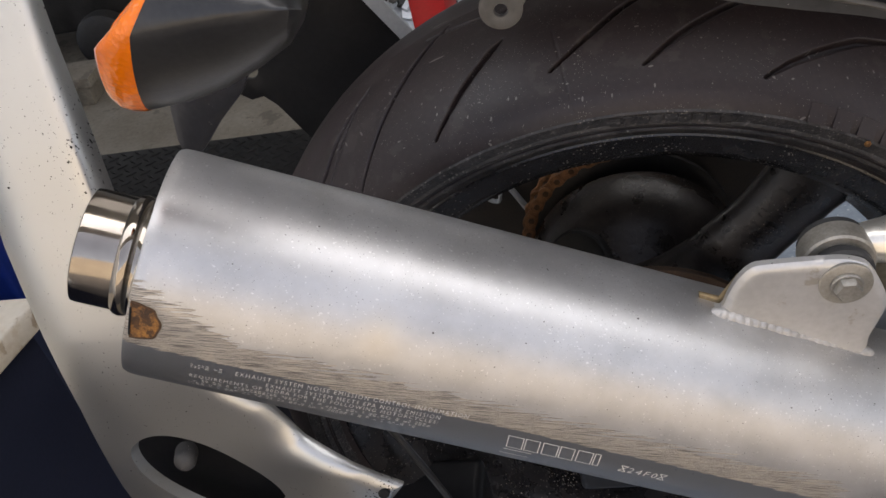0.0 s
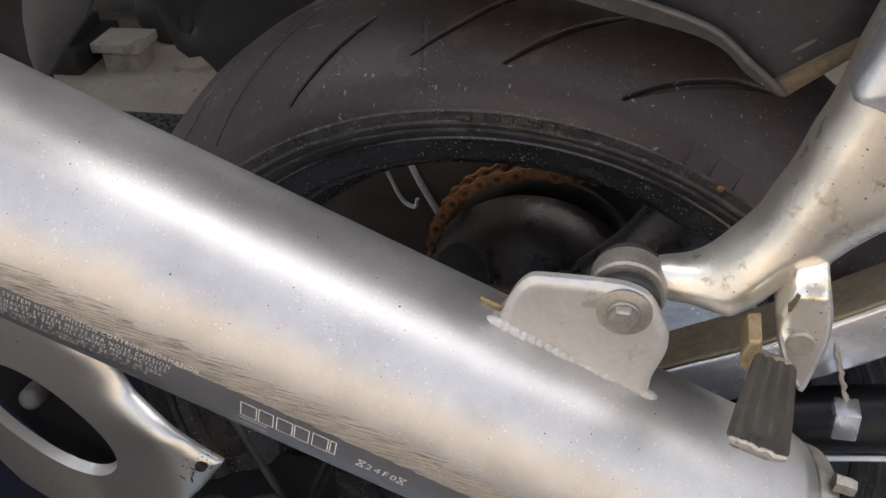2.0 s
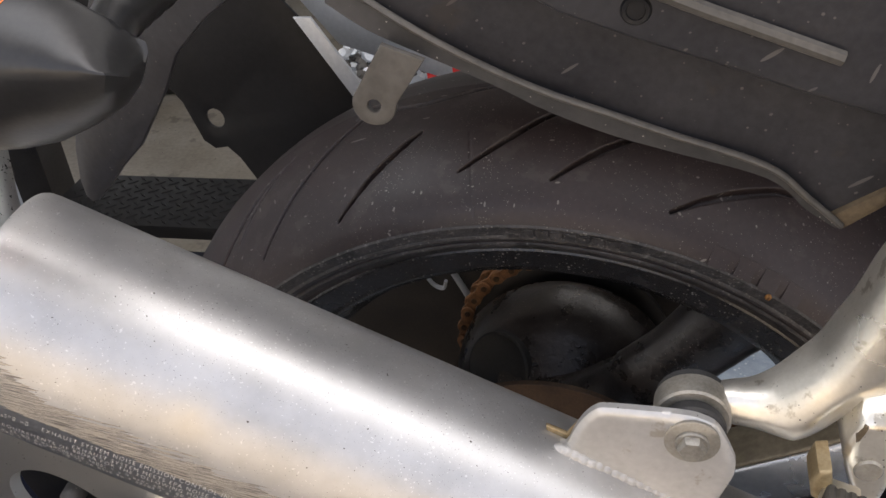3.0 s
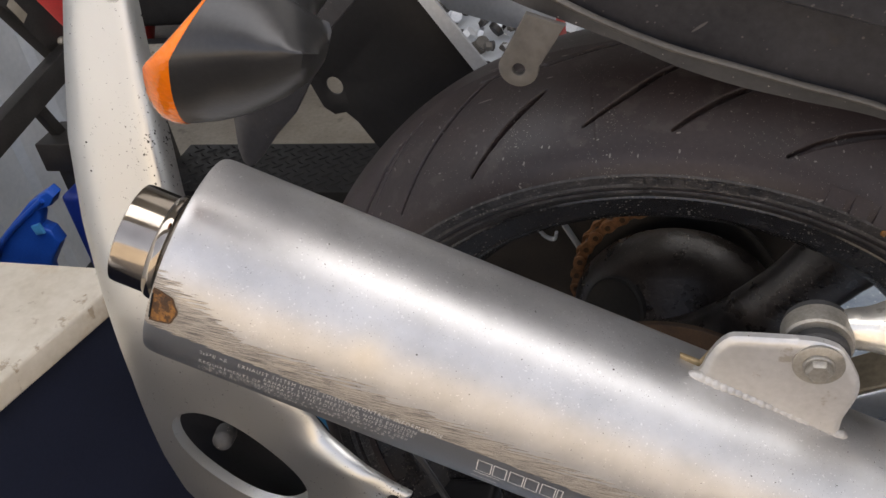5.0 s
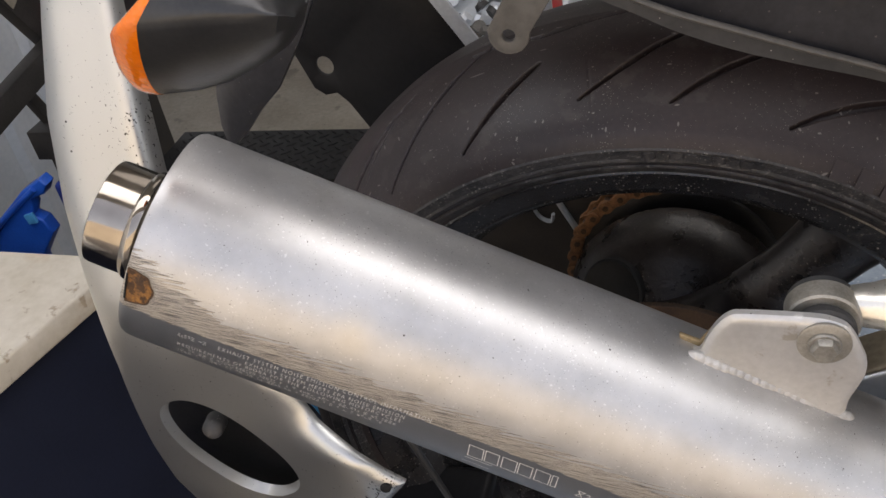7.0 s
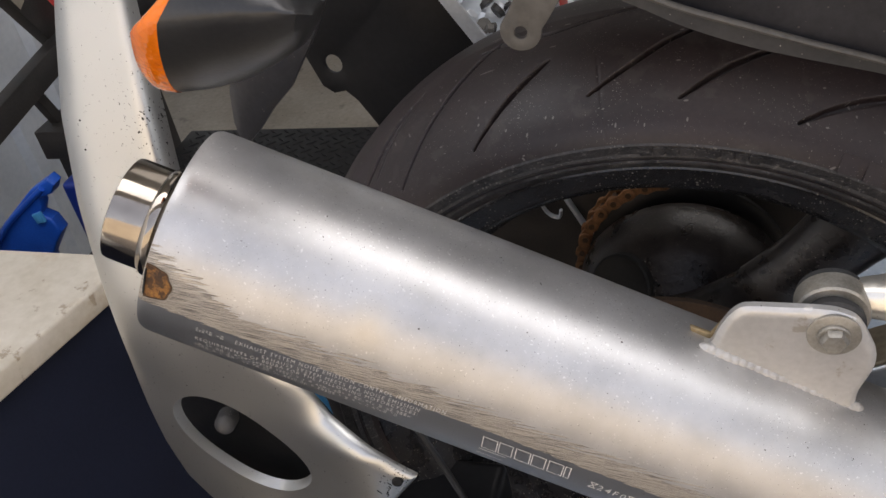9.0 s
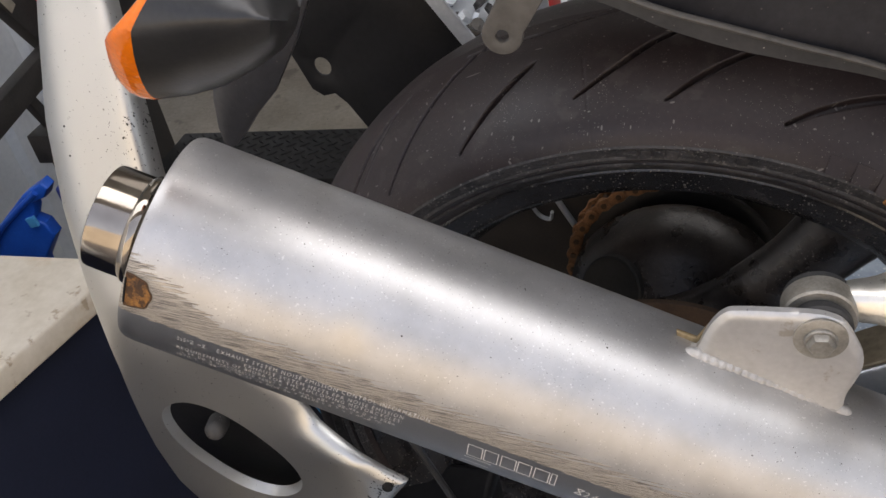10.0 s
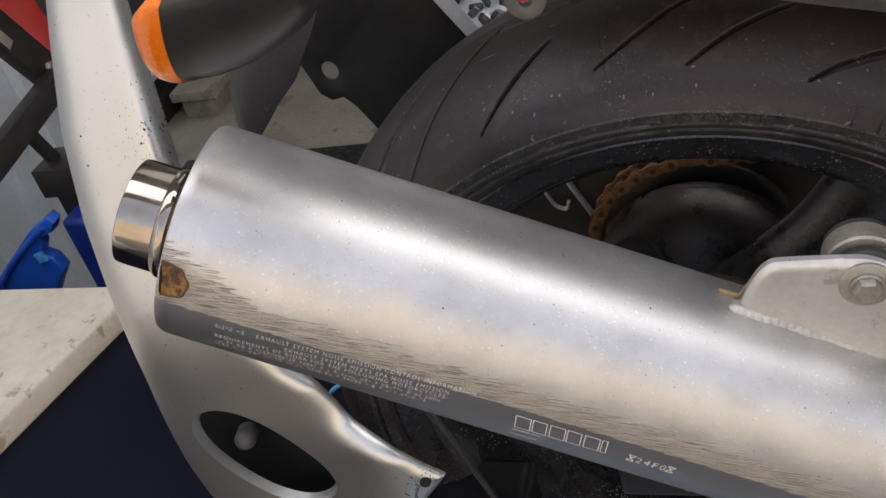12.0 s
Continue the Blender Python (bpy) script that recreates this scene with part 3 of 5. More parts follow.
ribbed_wall("wall_west", (-2.0, -2.4, 0), 4.4, (0, 1, 0), (1, 0, 0), 3.3)
ribbed_wall("wall_alcove", (-3.4, 2.0, 2.3), 2.4, (0, 1, 0), (1, 0, 0), 1.0)
ribbed_wall("wall_return", (-3.4, 2.01, 0), 1.3, (1, 0, 0), (0, 1, 0), 3.3)
ribbed_wall("wall_north", (-3.4, 4.4, 0), 6.6, (1, 0, 0), (0, -1, 0), 3.3)
ribbed_wall("wall_east", (3.2, 4.4, 0), 5.35, (0, -1, 0), (-1, 0, 0), 3.3)
solid("wall_south", box((-2.1, -2.5, 0), (-1.9, -2.4, 3.3), 0), M["wall"], "pale end of the west wall at the open front", "wall", kind="structure")
solid("ceiling", join(box((-3.5, -1.0, 3.3), (-1.95, 4.5, 3.4), 0), box((3.12, -1.0, 3.3), (3.3, 4.5, 3.4), 0), box((-1.95, -1.0, 3.3), (3.12, -0.60, 3.4), 0), box((-1.95, 0.30, 3.3), (3.12, 1.08, 3.4), 0),
                      box((-1.95, 3.32, 3.3), (3.12, 4.5, 3.4), 0), box((-1.95, 1.08, 3.3), (-0.52, 3.32, 3.4), 0), box((2.52, 1.08, 3.3), (3.12, 3.32, 3.4), 0)), M["ceiling"], "pale board ceiling with a long open roof light", "ceiling", kind="structure")
# unseen pane added over the back fill lamp; it keeps the sun out
solid("fill_lamp_pane", box((-0.53, 1.07, 3.405), (2.53, 3.33, 3.425), 0), M["polycarb"], "unseen milky plastic pane added above the back fill lamp", "roof window", kind="structure")
# unseen sunlit wall, added to give the silencer a warm reflection
solid("reflector_wall", box((-14, -9.2, -0.1), (14, -9.0, 4.8), 0), M["reflector_cream"], "unseen plain cream wall added across the yard as a warm reflector", "wall", kind="structure")

# ---------------------------------------------------------------- motorcycle lift
lift = thing("motorcycle_lift", (0.2, 0.3, 0.0), "blue-grey motorcycle lift table with a scuffed deck", "lift table")
part("deck", box((-0.345, -0.32, 0.76), (1.5, 0.80, 0.796), 0.004), M["deck"], lift)
for lx in (-0.28, 1.35):
    for ly in (-0.22, 0.68):
        part("leg", box((lx - 0.03, ly - 0.03, 0.0), (lx + 0.03, ly + 0.03, 0.76), 0.003), M["steel_black"], lift)

# side rail of black tread plate with raised lozenges
rail = thing("tread_plate_rail", (-0.45, 0.91, 0.0), "black diamond tread plate side rail on posts", "rail")
part("plate", box((-1.02, 0.815, 0.775), (0.9, 0.985, 0.80), 0.002), M["tread_plate"], rail)
lz = bmesh.new()
row = 0
yy = 0.828
while yy < 0.98:
    xx = -1.00 + (0.014 if row % 2 else 0.0)
    while xx < -0.2:
        a = radians(38 if row % 2 else -38)
        ca, sa = math.cos(a), math.sin(a)
        ring = [(0.0115, 0), (0, 0.0028), (-0.0115, 0), (0, -0.0028)]
        lo = [lz.verts.new((xx + u * ca - v * sa, yy + u * sa + v * ca, 0.8)) for u, v in ring]
        hi = [lz.verts.new((xx + 0.7 * (u * ca - v * sa), yy + 0.7 * (u * sa + v * ca), 0.8018)) for u, v in ring]
        for i in range(4):
            lz.faces.new((lo[i], lo[(i + 1) % 4], hi[(i + 1) % 4], hi[i]))
        lz.faces.new(hi)
        xx += 0.028
    yy += 0.0145
    row += 1
tagged(part("raised_pattern", lz, M["tread_plate"], rail), kind="stuff")
for px_ in (-0.9, 0.6):
    part("post", box((px_ - 0.025, 0.875, 0.0), (px_ + 0.025, 0.925, 0.775), 0.002), M["steel_black"], rail)

# ---------------------------------------------------------------- workbench
bench = thing("workbench", (-1.35, -0.2, 0.0), "workbench with a stained white top and navy side panels", "workbench")
def bench_slab(inset, z0, z1, bev):
    """The bench narrows towards the front: its side runs askew."""
    bm = slab([(-1.9 + inset, -1.05 + inset), (-1.155 - inset, -1.05 + inset), (-0.787 - inset, 0.431 - inset), (-1.9 + inset, 0.470 - inset)], z1 - z0, bev=bev, seg=3)
    bm.transform(Matrix.Translation((0, 0, z0)))
    return bm


part("worktop", bench_slab(0.0, 0.88, 0.92, 0.006), M["bench_top"], bench, "stained white laminate worktop")
part("cabinet", bench_slab(0.024, 0.0, 0.879, 0.003), M["navy"], bench, "dark navy side panel")

# ---------------------------------------------------------------- motorcycle
bike = thing("motorcycle", (0, 0.08, 0.796), "silver sports motorcycle with its tail plastics off, on a lift", "motorcycle")
AXLE = Vector((0, 0.08, 1.11))
WHEEL = Matrix.Translation(AXLE) @ Matrix(((1, 0, 0, 0), (0, 0, -1, 0), (0, 1, 0, 0), (0, 0, 0, 1)))   # local z: towards the right side (-y)

wheel = part("rear_wheel", lathe([(0.2150, 0.0745), (0.2275, 0.0790), (0.2300, 0.0815), (0.2318, 0.0805), (0.2318, 0.0770), (0.2240, 0.0720),
                                  (0.2105, 0.0690), (0.2060, 0.0600), (0.1960, 0.0400), (0.1930, 0.0), (0.1960, -0.04), (0.2060, -0.06),
                                  (0.2105, -0.069), (0.2240, -0.072), (0.2318, -0.077), (0.2318, -0.0805), (0.2275, -0.079), (0.2150, -0.0745),
                                  (0.2060, -0.066), (0.2000, -0.045), (0.1885, -0.03), (0.1885, 0.03), (0.2000, 0.045), (0.2060, 0.066), (0.2150, 0.0745)], 160, WHEEL),
             M["rim"], bike, "black cast wheel with dusty rim")


def tyre():
    """Tyre of revolution with slanted tread grooves cut into its shoulder."""
    half = [(0.0, 0.2980), (0.03, 0.2948), (0.055, 0.2862), (0.075, 0.2745), (0.0865, 0.2645), (0.0922, 0.2540), (0.0918, 0.2500), (0.0905, 0.2440), (0.0860, 0.2360), (0.0800, 0.2305)]
    prof, far = curve_points([(h[0], h[1], 0) for h in half], 30), curve_points([(h[0], h[1], 0) for h in half], 4)
    prof = [(-p.x, p.y) for p in far[::-1]] + [(p.x, p.y) for p in prof[1:]]
    raw = np.array(prof)
    run = np.concatenate([[0], np.cumsum(np.linalg.norm(np.diff(raw, axis=0), axis=1))])
    mid_run = float(np.interp(-0.02, raw[8:-20, 0], run[8:-20]))
    even = np.concatenate([run[run < mid_run], np.arange(mid_run, run[-1], 0.0006), run[-1:]])
    prof = np.stack([np.interp(even, run, raw[:, 0]), np.interp(even, run, raw[:, 1])], 1)
    pr = np.array(prof)                       # offset to the right side is +
    nrm = np.gradient(pr, axis=0)
    nrm = np.stack([-nrm[:, 1], nrm[:, 0]], 1)
    nrm /= np.linalg.norm(nrm, axis=1)[:, None]
    if nrm[len(nrm) // 2, 1] < 0:
        nrm = -nrm
    s = np.concatenate([[0], np.cumsum(np.linalg.norm(np.diff(pr, axis=0), axis=1))])
    lo, hi = int(np.argmin(pr[:, 0])), int(np.argmax(pr[:, 0]))
    s_at = lambda off: np.interp(off, pr[lo:hi + 1, 0], s[lo:hi + 1])
    th = np.concatenate([np.arange(35, 180, 0.16), np.arange(180, 395, 1.5)])
    T, S = np.meshgrid(np.radians(th), s, indexing="ij")
    depth = np.zeros_like(T)
    kinds = [([(127.2, 0.0815), (123.3, 0.0665), (120.0, 0.0520), (116.5, 0.0365), (114.0, 0.0240), (112.0, 0.0130), (109.8, 0.0040)], 0.0024, (40.0,)),
             ([(114.1, 0.0826), (111.6, 0.0740), (108.8, 0.0636), (106.2, 0.0542), (104.2, 0.0464), (103.0, 0.0420)], 0.0033, (39.8,)),
             ([(97.8, 0.0708), (94.9, 0.0622), (91.9, 0.0517), (88.6, 0.0380), (86.0, 0.0290), (83.0, 0.0195)], 0.0031, (39.7,)),
             ([(86.9, 0.0753), (84.3, 0.0660), (81.2, 0.0550), (77.8, 0.0430), (74.5, 0.0320)], 0.0032, (-39.9,)),
             ([(73.0, 0.0804), (70.0, 0.0712), (66.3, 0.0610), (62.0, 0.0490), (58.0, 0.0420)], 0.0037, (-39.5, 93.5)),
             ([(113.0, 0.0080), (107.0, 0.0125), (103.3, 0.0155), (100.5, 0.0124), (97.0, 0.0073), (93.0, 0.0030)], 0.0034, ()),
             ([(97.0, 0.0450), (96.4, 0.0700), (95.9, 0.0912)], 0.0011, ()),
             ([(131.6, 0.0625), (128.7, 0.0489), (125.9, 0.0358), (122.4, 0.0160)], 0.0014, ())]
    lines = [([(a + turn, o) for a, o in pts], w) for pts, w, repeats in kinds for turn in (0.0, *repeats)]
    R0 = 0.29
    for pts, w in lines:
        q = np.array([(radians(a) * R0, s_at(o)) for a, o in pts])
        best, along, legs = np.full_like(T, 9.0), np.zeros_like(T), len(q) - 1
        for leg, (a, b) in enumerate(zip(q, q[1:])):
            d = b - a
            u = np.clip(((T * R0 - a[0]) * d[0] + (S - a[1]) * d[1]) / (d @ d), 0, 1)
            far_ = np.hypot(T * R0 - a[0] - u * d[0], S - a[1] - u * d[1])
            along = np.where(far_ < best, (leg + u) / legs, along)
            best = np.minimum(best, far_)
        wide = w * (0.30 + 0.42 * np.clip(along / 0.45, 0, 1)) * (0.45 + 0.55 * np.clip((1 - along) / 0.2, 0, 1))
        depth = np.maximum(depth, (0.0050 if w > 0.0012 else 0.0007) * np.clip((wide - best) / 0.0008, 0, 1))
    # narrow steps moulded in the lower sidewall
    off, rad = pr[:, 0], pr[:, 1]
    rad_d = rad[None, :] - depth * nrm[None, :, 1]
    off_d = off[None, :] - depth * nrm[None, :, 0]
    x, y, z = rad_d * np.cos(T), rad_d * np.sin(T), off_d
    pts = np.stack([x, y, z], -1).reshape(-1, 3)
    k, n = len(s), len(th)
    i, j = np.meshgrid(np.arange(n), np.arange(k - 1), indexing="ij")
    i2 = (i + 1) % n
    f = np.stack([i * k + j, i2 * k + j, i2 * k + j + 1, i * k + j + 1], -1).reshape(-1, 4)
    me = put("tyre", pts.tolist(), f.tolist(), M["rubber"])
    me.transform(WHEEL)
    return me


tyre_ob = part("tyre", tyre(), None, bike, "worn black sports tyre with slanted grooves")
# dusty moulded band beside the rim, with three fine ribs
part("bead_band", lathe([(0.2330, 0.0825), (0.2360, 0.0868), (0.2385, 0.0882), (0.2392, 0.0896), (0.2404, 0.0896), (0.2412, 0.0888), (0.2440, 0.0912), (0.2448, 0.0922), (0.2462, 0.0922), (0.2470, 0.0917),
                         (0.2520, 0.0930), (0.2532, 0.0932), (0.2545, 0.0924)], 200, WHEEL), M["bead"], tyre_ob, "dusty ribbed bead band")


def sidewall_mark(name, theta, radius, w, h, mat, parent, rise=0.0009):
    """A raised block on the tyre's side, bent to its curve."""
    bm = bmesh.new()
    k = 6
    grid = []
    for i in range(k + 1):
        a = radians(theta) - (i / k - 0.5) * w / radius
        grid.append([(a, radius - h / 2), (a, radius + h / 2)])
    off = lambda r: float(np.interp(r, [0.2360, 0.2440, 0.2500, 0.2545, 0.2690, 0.2860], [0.0862, 0.0907, 0.0920, 0.0922, 0.0820, 0.0555]))
    rows = []
    for lift_ in (-0.0008, rise):
        rows.append([[bm.verts.new(WHEEL @ Vector((r * math.cos(a), r * math.sin(a), off(r) + lift_))) for a, r in g] for g in grid])
    lo, hi = rows
    for i in range(k):
        bm.faces.new((hi[i][0], hi[i + 1][0], hi[i + 1][1], hi[i][1]))
        bm.faces.new((lo[i][0], lo[i + 1][0], hi[i + 1][0], hi[i][0]))
        bm.faces.new((lo[i][1], lo[i + 1][1], hi[i + 1][1], hi[i][1]))
    for i in (0, k):
        bm.faces.new((lo[i][0], hi[i][0], hi[i][1], lo[i][1]))
    return part(name, bm, mat, parent)


for i in range(9):
    sidewall_mark("raised_mark", 91.0 - 1.75 * i, 0.2492, 0.0062, 0.0052, M["bead"], tyre_ob, 0.0018)
for i in range(4):
    sidewall_mark("raised_mark", 66.0 - 3.3 * i, 0.2595, 0.0105, 0.0095, M["rubber"], tyre_ob, 0.0017)
part("sidewall_stone", lathe([(0, -0.002), (0.0015, -0.0015), (0.002, 0.0002), (0.0012, 0.0016), (0, 0.002)], 8,
                             WHEEL @ Matrix.Translation((0.2525 * math.cos(radians(58.6)), 0.2525 * math.sin(radians(58.6)), 0.0935))), M["rust"], tyre_ob, "tan grit stuck to the tyre")

# hub, carrier and spokes
hub = part("hub", lathe([(0.012, 0.06), (0.03, 0.056), (0.036, 0.04), (0.043, 0.005), (0.054, -0.018), (0.074, -0.036), (0.084, -0.050), (0.088, -0.068), (0.0885, -0.084), (0.086, -0.090), (0.02, -0.090), (0.012, -0.09)], 96, WHEEL), M["hub_paint"], bike, "dull black wheel hub")
for k in range(3):
    a = radians(134 + 120 * k)
    # closed cap: its black colour stands in for the shade inside the recess
    part("hub_recess", lathe([(0, 0.0002), (0.0215, 0.0002), (0.0240, 0.0014), (0.0262, 0.0022), (0.0280, 0.0010), (0.0290, -0.006)], 36,
                             WHEEL @ axis_pose((0.0640 * math.cos(a), 0.0640 * math.sin(a), -0.0270), (0.80 * math.cos(a), 0.80 * math.sin(a), 1))), M["ink_and_hole"], hub)
for k in range(3):
    a = radians(50 + 120 * k)
    at = lambda r, z: WHEEL @ Vector((r * math.cos(a), r * math.sin(a), z))
    part("spoke", tube(curve_points([at(0.035, -0.004), at(0.065, 0.004), at(0.10, 0.012), at(0.15, 0.018), at(0.196, 0.018)], 4), [0.040, 0.038, 0.036, 0.034, 0.032, 0.031, 0.030, 0.029, 0.0285, 0.028, 0.0275, 0.027, 0.027, 0.028, 0.029, 0.031, 0.034],
                       18, flat=0.6, up=(0, 1, 0)), M["hub_paint"], wheel)
part("brake_disc", lathe([(0.072, 0.048), (0.0985, 0.048), (0.099, 0.0475), (0.099, 0.0435), (0.0985, 0.043), (0.072, 0.043), (0.072, 0.048)], 96, WHEEL), M["disc"], bike, "rust-stained brake disc")

# sprocket and chain on the far side
CH_Y, CH_R, PITCH = 0.199, 0.0918, 0.015875
sprocket = part("sprocket", lathe([(0.05, 0.004), (0.082, 0.004), (0.086, 0.002), (0.086, -0.002), (0.082, -0.004), (0.05, -0.004), (0.05, 0.004)], 72,
                                  Matrix.Translation((0, CH_Y, 1.11)) @ Matrix(((1, 0, 0, 0), (0, 0, -1, 0), (0, 1, 0, 0), (0, 0, 0, 1)))), M["steel_black"], bike)
chain = thing("drive_chain", (0, CH_Y, 1.11), "rusty brown drive chain round the rear sprocket", "chain")


def link_outline(w, waist):
    out = []
    for k in range(9):
        a = math.pi / 2 + math.pi * k / 8
        out.append((-PITCH / 2 + w * math.cos(a), w * math.sin(a)))
    out.append((0, -waist))
    for k in range(9):
        a = -math.pi / 2 + math.pi * k / 8
        out.append((PITCH / 2 + w * math.cos(a), w * math.sin(a)))
    out.append((0, waist))
    return out


def link_mesh(name, y0, extra):
    b = join(side_slab(link_outline(0.0060, 0.0042), -y0 - 0.0011, 0.0022, bev=0.0004, seg=1), side_slab(link_outline(0.0060, 0.0042), y0 - 0.0011, 0.0022, bev=0.0004, seg=1),
             *[lathe([(0, -y0 - extra), (0.0026, -y0 - extra), (0.0026, y0 + extra), (0, y0 + extra)], 10, Matrix.Translation((sx * PITCH / 2, 0, 0)) @ Matrix.Rotation(radians(90), 4, "X")) for sx in (-1, 1)])
    me = finish(b, name, M["chain"])
    me.materials.append(M["chain_pin"])
    for f in me.polygons:
        if min(math.hypot(f.center.x - sx * PITCH / 2, f.center.z) for sx in (-1, 1)) < 0.0028:
            f.material_index = 1
    return me


outer_link, inner_link = link_mesh("outer_link", 0.0088, 0.0022), link_mesh("inner_link", 0.0062, 0.0)
step = 2 * math.asin(PITCH / 2 / CH_R)
spots = []
for k in range(14):                                   # top run towards the front
    spots.append(((0.5 + k) * PITCH, CH_R, 0.0))
for k in range(18):                                   # round the rear
    a = math.pi / 2 + step * (k + 0.5)
    spots.append((CH_R * math.cos(step / 2) * math.cos(a), CH_R * math.cos(step / 2) * math.sin(a), a - math.pi / 2))
for k in range(14):
    spots.append(((0.5 + k) * PITCH, -CH_R, 0.0))
for k, (cx, cz, a) in enumerate(spots):
    ob = part("link", outer_link if k % 2 else inner_link, None, chain)
    ob.matrix_parent_inverse = Matrix()
    ob.matrix_basis = Matrix.Translation((cx, 0, cz)) @ Matrix.Rotation(-a, 4, "Y")

# ---------------------------------------------------------------- silencer
MUF = Matrix(((0.05581, 0.47241, -0.87961, 0.0), (-0.99844, 0.02641, -0.04917, -0.1372), (0.0, 0.88099, 0.47314, 1.2828), (0, 0, 0, 1)))
CAN_R = 0.054


def on_can(u, ang, lift_=0.0):
    a = radians(ang)
    return Vector(((CAN_R + lift_) * math.cos(a), (CAN_R + lift_) * math.sin(a), u))


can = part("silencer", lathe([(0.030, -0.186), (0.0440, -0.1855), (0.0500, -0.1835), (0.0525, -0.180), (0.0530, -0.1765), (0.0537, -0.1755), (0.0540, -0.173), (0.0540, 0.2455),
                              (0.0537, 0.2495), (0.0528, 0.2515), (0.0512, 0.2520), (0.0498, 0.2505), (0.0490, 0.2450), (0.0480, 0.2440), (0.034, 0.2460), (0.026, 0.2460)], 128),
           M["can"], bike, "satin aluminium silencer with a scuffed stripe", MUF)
OUT = Matrix.Translation((0.0, -0.001, -0.004))
part("outlet_tube", lathe([(0.0250, 0.200), (0.0250, 0.2865), (0.0258, 0.2876), (0.0268, 0.2870), (0.0271, 0.2850), (0.0271, 0.2690), (0.0285, 0.2675), (0.0291, 0.2650), (0.0286, 0.2625), (0.0276, 0.2612), (0.0279, 0.2595),
                           (0.0294, 0.2570), (0.0302, 0.2535), (0.0300, 0.2400)], 72, OUT), M["chrome"], can, "polished steel outlet tube")
part("clamp_band", lathe([(0.0500, -0.1838), (0.0510, -0.1842), (0.0514, -0.1855), (0.0514, -0.1925), (0.0505, -0.194), (0.045, -0.194)], 80), M["washer"], can, "steel clamp band")
part("clamp_bolt", hexbolt(axis_pose((0.004, 0.0545, -0.188), (0.1, 0.25, -1)), 0.008, 0.010), M["zinc"], can)
part("link_pipe", tube(curve_points([(0, 0, -0.184), (0, 0, -0.22), (0.0, -0.01, -0.28), (0.0, -0.04, -0.36), (0, -0.09, -0.45)], 6), 0.031, 32), M["swing"], can, "bare steel link pipe")

# rusted hole worn through the end, with a torn dark rim
hole_edge = []
for k in range(25):
    a = math.pi * (k / 24) - math.pi / 2
    g = 12.5 + 9.0 * math.sin(a)
    hole_edge.append((0.2498 + 0.0001 * (g - 12.5) - 0.0128 * max(math.cos(a), 0.0) ** 0.6 * (1 + 0.03 * math.sin(7 * a + 1)), g + 0.25 * math.sin(9 * a)))


def can_patch(name, scale, rise, mat, label):
    bm = bmesh.new()
    mid = (0.2452, 13.0)
    ctr = bm.verts.new(on_can(*mid, rise))
    ring = [bm.verts.new(on_can(mid[0] + (u - mid[0]) * (scale if u < 0.2480 else 1.0), mid[1] + (g - mid[1]) * scale, rise)) for u, g in hole_edge]
    for k in range(len(ring)):
        bm.faces.new((ctr, ring[k], ring[(k + 1) % len(ring)]))
    return part(name, bm, mat, can, label)


can_patch("torn_lip", 1.10, 0.0002, M["washer"], "torn grey lip")
can_patch("hole_rim", 1.05, 0.0004, M["chain_pin"], "dark torn rim of the hole")
part("dark_slit", tube([on_can(0.2496 + 0.00009 * (g - 12.5), g, 0.0006) for g in range(5, 21, 2)], 0.0005, 6), M["ink_and_hole"], can)
can_patch("rust_patch", 0.93, 0.0006, M["rust"], "orange rust in a worn-through hole")


def can_mark(name, quads, lift_=0.00035):
    """Shallow marks on the silencer: each a strip of (u, angle) corners."""
    bm = bmesh.new()
    for q in quads:
        bm.faces.new([bm.verts.new(on_can(u, g, lift_)) for u, g in q])
    return part(name, bm, M["etch"], can)


def can_text(name, body, size, u0, ang0, slope=0.0, tall=1.0, width=0.0):
    """Words etched round the silencer, read from the rear towards the front."""
    cu = bpy.data.curves.new(name, "FONT")
    cu.body, cu.size, cu.resolution_u, cu.space_character = body, size, 2, 1.30
    cu.offset = -0.00004
    tmp = new("tmp", cu)
    bpy.context.view_layer.update()
    me = bpy.data.meshes.new_from_object(tmp.evaluated_get(bpy.context.evaluated_depsgraph_get()))
    bpy.data.objects.remove(tmp)
    fit = width / max(v.co.x for v in me.vertices) if width else 1.0
    for v in me.vertices:
        v.co.x *= fit
        x, y = v.co.x, v.co.y * tall + slope * v.co.x
        v.co = on_can(u0 - x, ang0 + math.degrees(y / CAN_R), 0.00035)
    me.materials.clear()
    me.materials.append(M["etch"])
    part(name, me, None, can)


DEG = math.degrees(1 / CAN_R)
can_text("engraved_text", "EXHAUST SYSTEM NOISE EMISSION CONTROL INFORMATION", 0.0030, 0.202, -7.0, 0.060, 1.35)
can_text("engraved_text", "EXHAUST SYSTEM MEETS EPA NOISE EMISSION", 0.0030, 0.188, -10.6, 0.060, 1.35)
can_text("engraved_text", "REQUIREMENTS OF 80DBA FOR THE FOLLOWING MOTORCYCLES:", 0.0030, 0.2215, -16.6, 0.060, 1.35)
rng = random.Random(4)
quads = []
